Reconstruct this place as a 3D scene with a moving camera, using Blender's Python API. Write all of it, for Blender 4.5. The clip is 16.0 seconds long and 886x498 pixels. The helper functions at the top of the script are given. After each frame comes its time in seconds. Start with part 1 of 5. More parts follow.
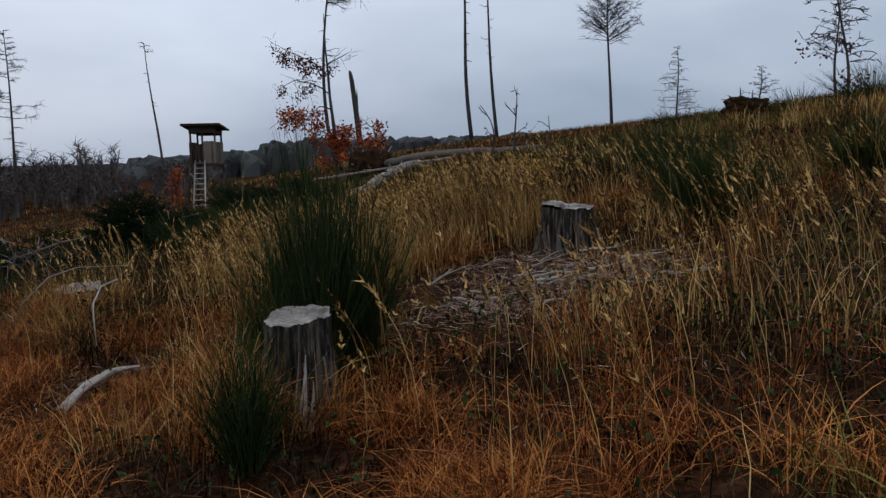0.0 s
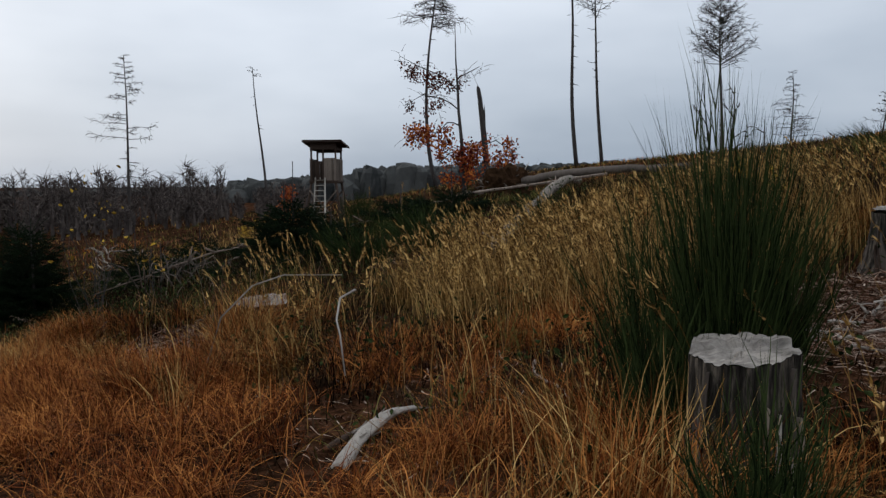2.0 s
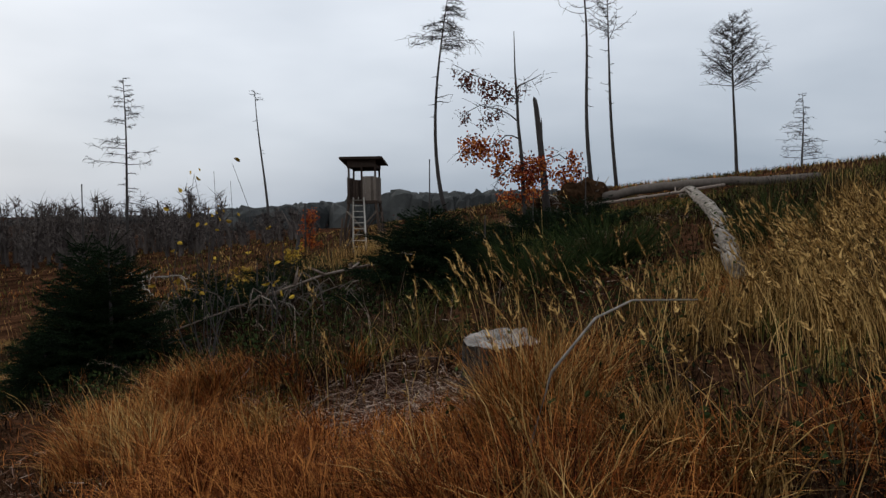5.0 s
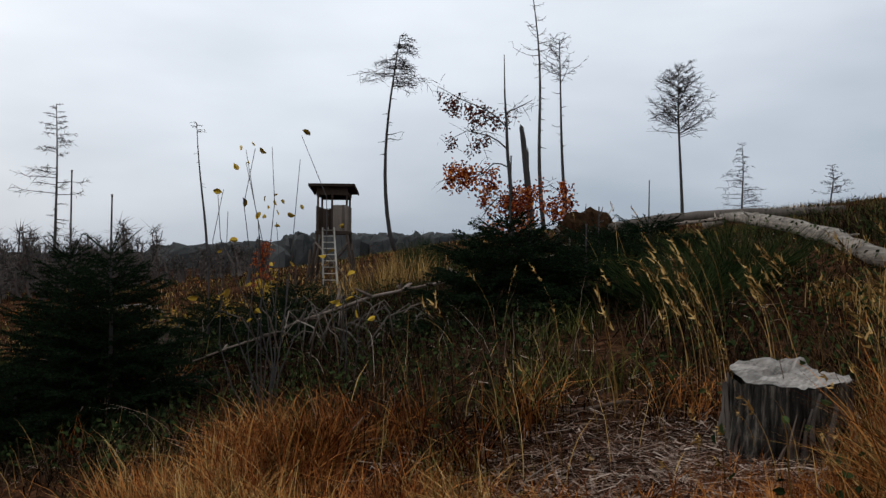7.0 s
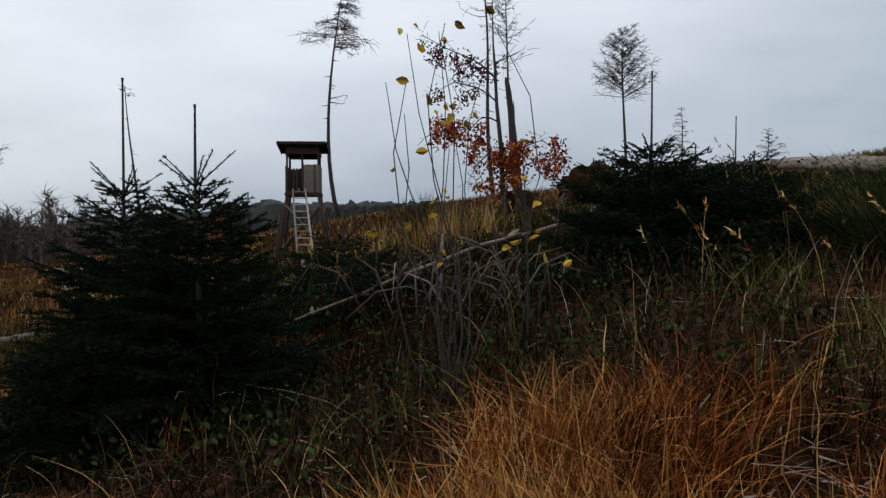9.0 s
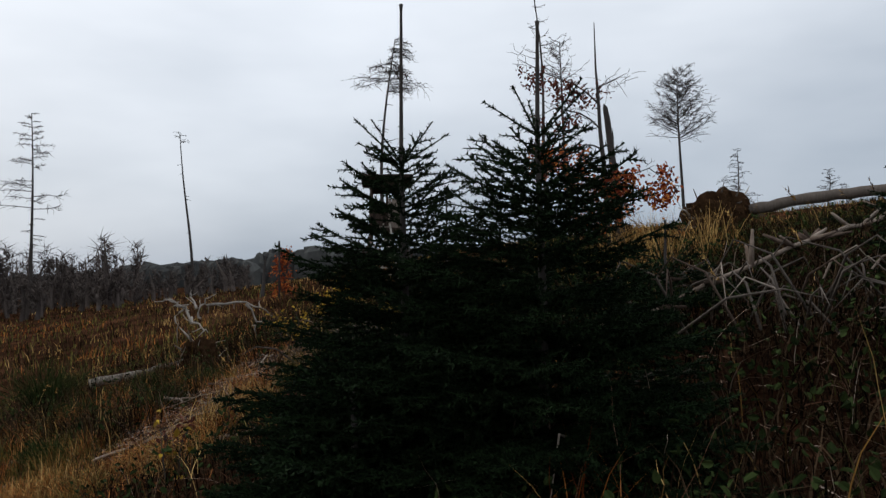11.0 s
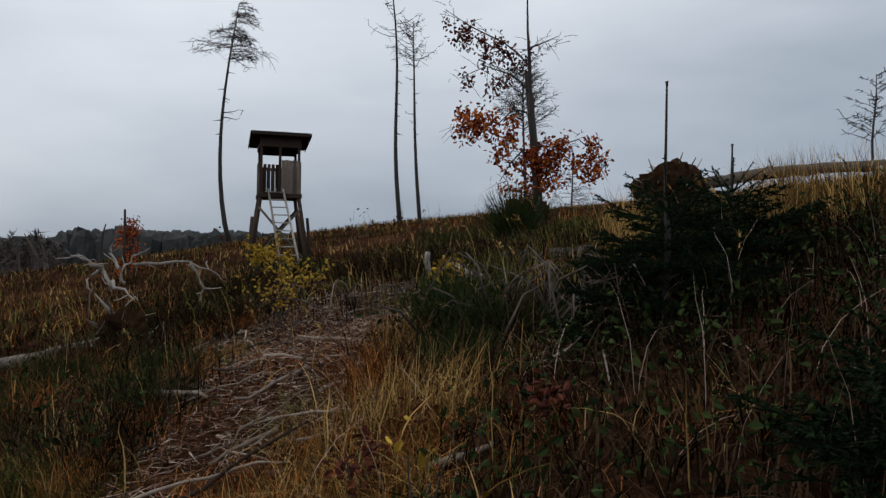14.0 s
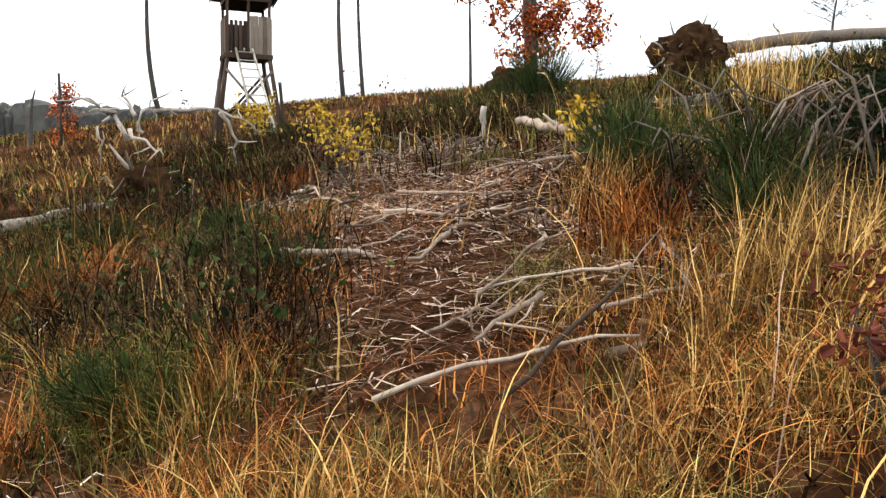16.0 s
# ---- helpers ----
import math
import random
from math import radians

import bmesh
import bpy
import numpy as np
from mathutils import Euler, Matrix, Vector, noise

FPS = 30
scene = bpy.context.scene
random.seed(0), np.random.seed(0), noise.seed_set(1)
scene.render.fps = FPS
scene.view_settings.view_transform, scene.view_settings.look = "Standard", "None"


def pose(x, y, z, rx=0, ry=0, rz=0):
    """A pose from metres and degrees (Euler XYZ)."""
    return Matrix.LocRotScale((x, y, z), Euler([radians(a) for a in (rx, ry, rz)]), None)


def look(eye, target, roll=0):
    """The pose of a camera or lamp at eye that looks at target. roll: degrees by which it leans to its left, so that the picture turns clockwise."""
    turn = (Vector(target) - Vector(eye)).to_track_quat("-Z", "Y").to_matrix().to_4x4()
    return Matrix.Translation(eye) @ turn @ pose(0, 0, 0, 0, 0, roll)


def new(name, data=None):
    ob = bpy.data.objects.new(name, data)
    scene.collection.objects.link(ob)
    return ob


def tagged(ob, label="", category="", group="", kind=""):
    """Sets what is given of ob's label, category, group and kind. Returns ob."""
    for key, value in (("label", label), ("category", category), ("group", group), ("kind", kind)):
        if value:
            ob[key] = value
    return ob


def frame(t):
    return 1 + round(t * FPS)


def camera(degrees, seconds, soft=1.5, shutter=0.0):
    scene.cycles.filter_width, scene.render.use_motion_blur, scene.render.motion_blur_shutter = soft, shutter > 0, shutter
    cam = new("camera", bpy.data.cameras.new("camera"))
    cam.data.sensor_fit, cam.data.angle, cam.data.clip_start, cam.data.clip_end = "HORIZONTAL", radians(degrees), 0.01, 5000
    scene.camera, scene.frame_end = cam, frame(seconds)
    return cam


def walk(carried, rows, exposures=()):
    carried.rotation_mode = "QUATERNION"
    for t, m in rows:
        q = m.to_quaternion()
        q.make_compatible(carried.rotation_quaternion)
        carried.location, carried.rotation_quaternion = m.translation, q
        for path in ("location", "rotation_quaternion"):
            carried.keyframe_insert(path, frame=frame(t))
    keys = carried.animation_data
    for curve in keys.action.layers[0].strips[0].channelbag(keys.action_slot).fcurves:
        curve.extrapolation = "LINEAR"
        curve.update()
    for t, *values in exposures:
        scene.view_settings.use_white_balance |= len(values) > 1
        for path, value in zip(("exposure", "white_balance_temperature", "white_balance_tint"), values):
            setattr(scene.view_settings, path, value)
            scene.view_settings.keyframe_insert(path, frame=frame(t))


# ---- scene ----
cam = camera(59.6, 16.0, soft=1.4)
PATH = [
    (0, (0.0, 0.0, 1.6), (-0.116, 1.982, 1.361), -1.2),
    (0.5, (-0.41, 0.296, 1.557), (-0.606, 2.275, 1.344), -1.4),
    (1, (-0.878, 0.647, 1.505), (-1.094, 2.628, 1.336), -1.4),
    (1.5, (-1.336, 1.063, 1.408), (-1.658, 3.031, 1.268), -1.0),
    (2, (-1.839, 1.48, 1.291), (-2.17, 3.446, 1.125), -0.3),
    (2.5, (-2.347, 1.955, 1.211), (-2.659, 3.923, 1.044), 0.5),
    (3, (-2.862, 2.427, 1.128), (-3.124, 4.405, 0.986), -0.2),
    (3.5, (-3.331, 2.806, 1.063), (-3.575, 4.785, 0.909), -0.3),
    (4, (-3.835, 3.213, 0.994), (-4.055, 5.198, 0.901), -1.3),
    (4.5, (-4.256, 3.395, 1.028), (-4.573, 5.367, 0.92), -0.7),
    (7, (-6.529, 5.379, 0.624), (-6.659, 7.375, 0.64), 0.5),
    (7.5, (-6.995, 5.835, 0.574), (-7.09, 7.833, 0.541), 0.6),
    (8, (-7.419, 6.164, 0.505), (-7.411, 8.163, 0.431), 0.2),
    (8.5, (-7.889, 6.542, 0.418), (-7.858, 8.538, 0.301), -0.2),
    (9, (-8.341, 6.842, 0.354), (-8.292, 8.84, 0.291), -0.3),
    (9.5, (-8.849, 7.279, 0.311), (-8.835, 9.278, 0.24), -0.8),
    (10, (-9.302, 7.585, 0.2), (-9.374, 9.583, 0.17), -1.0),
    (12.5, (-11.355, 9.872, -0.171), (-11.167, 11.86, -0.061), 1.3),
    (13, (-11.77, 10.307, -0.242), (-11.449, 12.28, -0.169), 1.1),
    (13.5, (-12.139, 10.677, -0.323), (-11.816, 12.65, -0.275), 1.3),
    (14, (-12.526, 11.027, -0.382), (-12.112, 12.983, -0.352), 0.8),
    (14.5, (-12.864, 11.362, -0.476), (-12.372, 13.301, -0.5), 0.1),
    (15, (-13.15, 11.816, -0.595), (-12.617, 13.742, -0.677), 0.1),
    (15.5, (-13.407, 12.178, -0.666), (-12.817, 14.08, -0.851), 0.9),
    (16, (-13.754, 12.546, -0.733), (-13.161, 14.437, -0.999), 1.6),
]
EXPOSURES = [(0.0, 0.0, 6050, 12), (1.0, 0.05, 6200, 11), (2.0, 0.1, 6350, 10), (4.5, 0.1, 6500, 10), (7.0, 0.15, 6500, 10), (12.5, 0.1, 6500, 10), (14.0, -0.05, 6500, 10), (14.5, 0.1, 6550, 10), (15.0, 0.8, 6700, 10), (15.5, 1.45, 7000, 10), (16.0, 1.95, 7200, 10)]
walk(cam, [(t, look(eye, target, roll)) for t, eye, target, roll in PATH], EXPOSURES)

# ---- light: overcast sky and a broad, weak sun behind the cloud ----
SUN_EL, SUN_AZ = radians(24), radians(-60)
world = bpy.data.worlds.new("overcast")
scene.world = world
world.use_nodes = True
wn, wl = world.node_tree.nodes, world.node_tree.links
wn.clear()
sky = wn.new("ShaderNodeTexSky")
sky.sky_type, sky.sun_disc = "NISHITA", False
sky.sun_elevation, sky.sun_rotation = SUN_EL, SUN_AZ
sky.dust_density, sky.air_density = 3.0, 1.0
coord = wn.new("ShaderNodeTexCoord")
sep = wn.new("ShaderNodeSeparateXYZ")
wl.new(coord.outputs["Generated"], sep.inputs[0])
cloud_map = wn.new("ShaderNodeMapping")
cloud_map.inputs["Scale"].default_value = (1.0, 1.0, 3.0)
wl.new(coord.outputs["Generated"], cloud_map.inputs[0])
cloud = wn.new("ShaderNodeTexNoise")
cloud.inputs["Scale"].default_value, cloud.inputs["Detail"].default_value = 2.2, 4.0
wl.new(cloud_map.outputs[0], cloud.inputs["Vector"])
lift = wn.new("ShaderNodeMath")
lift.operation = "MULTIPLY_ADD"
lift.inputs[1].default_value, lift.inputs[2].default_value = 0.42, -0.20
wl.new(cloud.outputs["Fac"], lift.inputs[0])
side = wn.new("ShaderNodeMath")
side.operation = "MULTIPLY_ADD"
side.inputs[1].default_value = -0.16
wl.new(sep.outputs["X"], side.inputs[0])
wl.new(sep.outputs["Z"], side.inputs[2])
total = wn.new("ShaderNodeMath")
wl.new(side.outputs[0], total.inputs[0])
wl.new(lift.outputs[0], total.inputs[1])
deck = wn.new("ShaderNodeValToRGB")
deck.color_ramp.elements[0].position, deck.color_ramp.elements[0].color = 0.0, (0.35, 0.41, 0.49, 1)
deck.color_ramp.elements[1].position, deck.color_ramp.elements[1].color = 0.42, (0.86, 0.91, 0.98, 1)
wl.new(total.outputs[0], deck.inputs[0])
blend = wn.new("ShaderNodeMix")
blend.data_type = "RGBA"
blend.inputs["Factor"].default_value = 0.93
dim = wn.new("ShaderNodeVectorMath")
dim.operation = "SCALE"
dim.inputs["Scale"].default_value = 0.10
wl.new(sky.outputs[0], dim.inputs[0])
wl.new(dim.outputs[0], blend.inputs["A"])
wl.new(deck.outputs[0], blend.inputs["B"])
back = wn.new("ShaderNodeBackground")
wl.new(blend.outputs["Result"], back.inputs["Color"])
back.inputs["Strength"].default_value = 1.0
wout = wn.new("ShaderNodeOutputWorld")
wl.new(back.outputs[0], wout.inputs[0])

sun = new("sun", bpy.data.lights.new("sun", "SUN"))
sun.data.energy, sun.data.angle, sun.data.color = 0.6, radians(25), (1.0, 0.96, 0.90)
sun.matrix_world = look((0, 0, 60), (60 * math.sin(SUN_AZ) * -1, -60 * math.cos(SUN_AZ), 60 - 60 * math.tan(SUN_EL)))


# ---- materials ----
def material(name, dark, light, scale=8.0, rough=0.85, bump=0.3, stretch=(1, 1, 1), detail=0.5, spread=0.35, island=0.0, metal=0.0, obj_rand=0.0, third=None, patch=0.6, gloss=0.06):
    """Two colours mixed by grain and by large patches, with relief; island: colour change from piece to piece."""
    m = bpy.data.materials.new(name)
    m.use_nodes = True
    n, l = m.node_tree.nodes, m.node_tree.links
    bsdf = n["Principled BSDF"]
    bsdf.inputs["Roughness"].default_value, bsdf.inputs["Metallic"].default_value = rough, metal
    bsdf.inputs["Specular IOR Level"].default_value = gloss
    co = n.new("ShaderNodeTexCoord")
    mp = n.new("ShaderNodeMapping")
    mp.inputs["Scale"].default_value = stretch
    l.new(co.outputs["Object"], mp.inputs[0])
    fine = n.new("ShaderNodeTexNoise")
    fine.inputs["Scale"].default_value, fine.inputs["Detail"].default_value, fine.inputs["Roughness"].default_value = scale, 6.0, 0.65
    l.new(mp.outputs[0], fine.inputs["Vector"])
    wide = n.new("ShaderNodeTexNoise")
    wide.inputs["Scale"].default_value, wide.inputs["Detail"].default_value = patch, 3.0
    l.new(co.outputs["Object"], wide.inputs["Vector"])
    mix = n.new("ShaderNodeMath")
    mix.operation = "MULTIPLY_ADD"
    l.new(fine.outputs["Fac"], mix.inputs[0])
    mix.inputs[1].default_value = detail
    shift = n.new("ShaderNodeMath")
    shift.operation = "MULTIPLY_ADD"
    l.new(wide.outputs["Fac"], shift.inputs[0])
    shift.inputs[1].default_value, shift.inputs[2].default_value = 1 - detail, 0.0
    l.new(shift.outputs[0], mix.inputs[2])
    value = mix.outputs[0]
    for amount, node, socket in ((island, "ShaderNodeNewGeometry", "Random Per Island"), (obj_rand, "ShaderNodeObjectInfo", "Random")):
        if amount:
            g = n.new(node)
            add = n.new("ShaderNodeMath")
            add.operation = "MULTIPLY_ADD"
            l.new(g.outputs[socket], add.inputs[0])
            add.inputs[1].default_value = amount
            off = n.new("ShaderNodeMath")
            off.operation = "SUBTRACT"
            l.new(value, off.inputs[0])
            off.inputs[1].default_value = amount / 2
            l.new(off.outputs[0], add.inputs[2])
            value = add.outputs[0]
    ramp = n.new("ShaderNodeValToRGB")
    ramp.color_ramp.elements[0].position, ramp.color_ramp.elements[0].color = 0.5 - spread / 2, (*dark, 1)
    ramp.color_ramp.elements[1].position, ramp.color_ramp.elements[1].color = 0.5 + spread / 2, (*light, 1)
    if third:
        e = ramp.color_ramp.elements.new(0.5)
        e.color = (*third, 1)
    l.new(value, ramp.inputs[0])
    l.new(ramp.outputs[0], bsdf.inputs["Base Color"])
    if bump:
        b = n.new("ShaderNodeBump")
        b.inputs["Strength"].default_value, b.inputs["Distance"].default_value = bump, 0.02
        l.new(fine.outputs["Fac"], b.inputs["Height"])
        l.new(b.outputs[0], bsdf.inputs["Normal"])
    return m


SOIL = material("litter_soil", (0.007, 0.003, 0.002), (0.105, 0.048, 0.025), 11.0, 0.97, 1.0, detail=0.6, spread=0.28, third=(0.028, 0.013, 0.007), patch=0.45, gloss=0.0)
RUST = material("rust_grass_blade", (0.020, 0.005, 0.002), (0.56, 0.235, 0.062), 3.0, 0.8, 0.0, detail=0.25, spread=1.0, island=1.0, third=(0.165, 0.042, 0.010), patch=0.8, gloss=0.03)
STRAW = material("straw_grass_blade", (0.024, 0.013, 0.004), (0.62, 0.40, 0.15), 3.0, 0.8, 0.0, detail=0.2, spread=1.0, island=1.0, third=(0.175, 0.092, 0.024), patch=0.8, gloss=0.03)
GREEN = material("green_grass_blade", (0.006, 0.008, 0.002), (0.22, 0.195, 0.055), 3.0, 0.8, 0.0, detail=0.2, spread=0.9, island=0.9, third=(0.050, 0.053, 0.011), patch=0.8, gloss=0.03)
TWIG = material("dead_twig", (0.012, 0.006, 0.004), (0.52, 0.41, 0.33), 14.0, 0.9, 0.0, detail=0.2, spread=0.95, island=0.95, third=(0.125, 0.060, 0.036), gloss=0.02)
STICK = material("grey_stick", (0.035, 0.024, 0.018), (0.30, 0.245, 0.20), 18.0, 0.9, 0.4, stretch=(1, 1, 0.3), detail=0.5, spread=0.55, obj_rand=0.6, third=(0.110, 0.078, 0.060))
# dark end near zero: shade low in the growth is put into this colour
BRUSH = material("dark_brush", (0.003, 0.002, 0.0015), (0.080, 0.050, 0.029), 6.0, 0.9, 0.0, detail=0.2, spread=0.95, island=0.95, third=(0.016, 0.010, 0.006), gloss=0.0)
STUMPWOOD = material("old_stump_wood", (0.006, 0.005, 0.004), (0.14, 0.118, 0.092), 14.0, 0.95, 1.0, stretch=(2.5, 2.5, 0.30), detail=0.8, spread=0.26, third=(0.030, 0.026, 0.022), patch=3.0)
TRUNK = material("peeled_grey_trunk", (0.055, 0.046, 0.040), (0.36, 0.32, 0.27), 11.0, 0.9, 0.7, stretch=(2.0, 0.3, 2.0), detail=0.7, spread=0.34, third=(0.17, 0.145, 0.12), patch=2.0)
BARK = material("grey_bark", (0.035, 0.028, 0.024), (0.15, 0.125, 0.105), 18.0, 0.9, 0.7, stretch=(1, 1, 0.25), spread=0.4)
PALE = material("weathered_bare_wood", (0.11, 0.095, 0.080), (0.46, 0.42, 0.37), 20.0, 0.8, 0.5, stretch=(1, 1, 0.2), spread=0.4, obj_rand=0.25)
CUT = material("weathered_cut_face", (0.035, 0.030, 0.026), (0.44, 0.40, 0.355), 14.0, 0.9, 0.7, stretch=(0.6, 3, 1), spread=0.34, patch=5.0)
FARBARK = material("dark_tree_bark", (0.030, 0.027, 0.026), (0.075, 0.066, 0.060), 6.0, 0.9, 0.3, spread=0.4)
# darker than real needles: the shade inside the boughs is in the colour
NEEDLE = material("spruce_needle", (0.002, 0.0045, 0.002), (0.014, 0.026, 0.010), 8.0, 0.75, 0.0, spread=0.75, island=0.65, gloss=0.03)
BROOM = material("broom_stem", (0.004, 0.008, 0.003), (0.045, 0.064, 0.020), 8.0, 0.8, 0.0, spread=0.9, island=0.9, gloss=0.02)
REDLEAF = material("red_brown_leaf", (0.070, 0.010, 0.006), (0.55, 0.19, 0.035), 6.0, 0.6, 0.0, spread=0.9, island=0.9, third=(0.29, 0.050, 0.016))
YELLEAF = material("yellow_leaf", (0.13, 0.075, 0.010), (0.52, 0.34, 0.040), 8.0, 0.7, 0.0, spread=0.8, island=0.8)
DARKLEAF = material("maroon_leaf", (0.040, 0.010, 0.008), (0.15, 0.042, 0.024), 8.0, 0.6, 0.0, spread=0.5, island=0.6)
BOARD = material("weathered_board", (0.055, 0.042, 0.034), (0.20, 0.165, 0.135), 12.0, 0.85, 0.5, stretch=(4, 4, 0.4), spread=0.45, obj_rand=0.35)
BOARDDARK = material("dark_stained_board", (0.020, 0.014, 0.011), (0.075, 0.052, 0.040), 12.0, 0.8, 0.4, stretch=(4, 4, 0.4), spread=0.45, obj_rand=0.3)
ROOFING = material("roofing_felt", (0.016, 0.015, 0.016), (0.050, 0.046, 0.046), 30.0, 0.9, 0.5, spread=0.4)
RUNG = material("pale_ladder_wood", (0.14, 0.125, 0.105), (0.42, 0.39, 0.34), 14.0, 0.85, 0.4, stretch=(1, 1, 0.3), spread=0.45, obj_rand=0.3)
WOODS = material("far_wood_twig", (0.030, 0.024, 0.022), (0.125, 0.102, 0.090), 0.3, 0.9, 0.0, spread=0.6, island=0.5)
CONIFER = material("far_conifer", (0.026, 0.028, 0.028), (0.075, 0.076, 0.072), 0.2, 0.9, 0.0, spread=0.6, island=0.6)
# brown soil taken darker, with the shade on the upturned plate in its colour
ROOTSOIL = material("root_plate_soil", (0.005, 0.003, 0.002), (0.055, 0.030, 0.016), 7.0, 0.97, 1.0, spread=0.30, patch=1.5, gloss=0.0)


# ---- mesh tools ----
R = np.random.default_rng(7)


def value_noise(x, y, size, seed):
    """Smooth noise from 0 to 1 over the plan."""
    x, y = np.asarray(x, float) / size, np.asarray(y, float) / size
    ix, iy = np.floor(x).astype(np.int64), np.floor(y).astype(np.int64)
    fx, fy = x - ix, y - iy
    fx, fy = fx * fx * (3 - 2 * fx), fy * fy * (3 - 2 * fy)

    def cell(a, b):
        h = (a * 374761393 + b * 668265263 + seed * 974634777) & 0x7FFFFFFF
        h = ((h ^ (h >> 13)) * 1274126177) & 0x7FFFFFFF
        return ((h ^ (h >> 16)) & 0xFFFF) / 65535.0

    return (cell(ix, iy) * (1 - fx) + cell(ix + 1, iy) * fx) * (1 - fy) + (cell(ix, iy + 1) * (1 - fx) + cell(ix + 1, iy + 1) * fx) * fy


def ground_z(x, y):
    """The height of the hillside: a broad slope with a few swells, and small humps."""
    x, y = np.asarray(x, float), np.asarray(y, float)
    u, v = np.tanh(x / 30), np.tanh((y - 15) / 45)

    def swell(a, b, r):
        return np.exp(-((x - a) ** 2 + (y - b) ** 2) / r**2)

    z = 0.565 + 4.852 * u + 1.708 * v + 0.3 * u * u + 1.172 * u * v + 1.141 * v * v + 2.588 * u**3 - 2.418 * u * u * v - 3.61 * u * v * v + 0.093 * v**3
    z = z + 0.712 * swell(0, 20, 10) + 0.164 * swell(-12, 24, 9) + 0.344 * swell(-9, 14, 5) - 0.11 * swell(2, 5, 6) - 1.196 * swell(-20, 8, 9) - 0.45 * swell(3, 38, 14) - 0.28 * swell(-0.5, 24, 4)
    return z + 0.16 * (value_noise(x, y, 1.7, 3) - 0.5) + 0.07 * (value_noise(x, y, 0.55, 4) - 0.5) + 0.03


def gz(x, y):
    return float(ground_z(x, y))


class Build:
    """Collects the pieces of one mesh."""

    def __init__(self):
        self.v, self.f, self.smooth = [], [], []

    def tube(self, pts, radii, sides=6, cap=True):
        pts = [Vector(p) for p in pts]
        k0 = len(self.v)
        for i, p in enumerate(pts):
            a, b = pts[max(i - 1, 0)], pts[min(i + 1, len(pts) - 1)]
            d = (b - a).normalized() if (b - a).length > 1e-9 else Vector((0, 0, 1))
            side = d.cross(Vector((0.31, 0.17, 0.93)))
            if side.length < 0.1:
                side = d.cross(Vector((1, 0, 0)))
            side.normalize()
            other = d.cross(side)
            r = radii[i] if hasattr(radii, "__len__") else radii
            for j in range(sides):
                t = 2 * math.pi * j / sides
                self.v.append(tuple(p + (side * math.cos(t) + other * math.sin(t)) * r))
        for i in range(len(pts) - 1):
            for j in range(sides):
                a, b = k0 + i * sides + j, k0 + i * sides + (j + 1) % sides
                self.f.append((a, b, b + sides, a + sides))
                self.smooth.append(True)
        if cap:
            self.f.append(tuple(k0 + j for j in reversed(range(sides))))
            self.f.append(tuple(k0 + (len(pts) - 1) * sides + j for j in range(sides)))
            self.smooth += [False, False]
        return self

    def box(self, lo, hi, m=None, bevel=0.0):
        k = len(self.v)
        for z in (lo[2], hi[2]):
            for x, y in ((lo[0], lo[1]), (hi[0], lo[1]), (hi[0], hi[1]), (lo[0], hi[1])):
                p = Vector((x, y, z))
                self.v.append(tuple(m @ p if m else p))
        for q in ((3, 2, 1, 0), (4, 5, 6, 7), (0, 1, 5, 4), (1, 2, 6, 5), (2, 3, 7, 6), (3, 0, 4, 7)):
            self.f.append(tuple(k + i for i in q))
            self.smooth.append(False)
        return self

    def mesh(self, name):
        me = bpy.data.meshes.new(name)
        me.from_pydata(self.v, [], self.f)
        me.polygons.foreach_set("use_smooth", self.smooth)
        me.update()
        return me


def part(name, build, mat, parent=None, label="", kind=""):
    """One mesh object from a Build or a mesh, under a thing if there is one."""
    me = build.mesh(name) if isinstance(build, Build) else build
    me.materials.clear()
    me.materials.append(mat)
    ob = new(name, me)
    if parent:
        ob.parent = parent
    return tagged(ob, label, kind=kind)


def thing(name, x, y, z, label, category, group="", turn=0.0):
    ob = new(name)
    ob.matrix_basis = pose(x, y, z, 0, 0, turn)
    ob.empty_display_size = 0.2
    return tagged(ob, label, category, group)


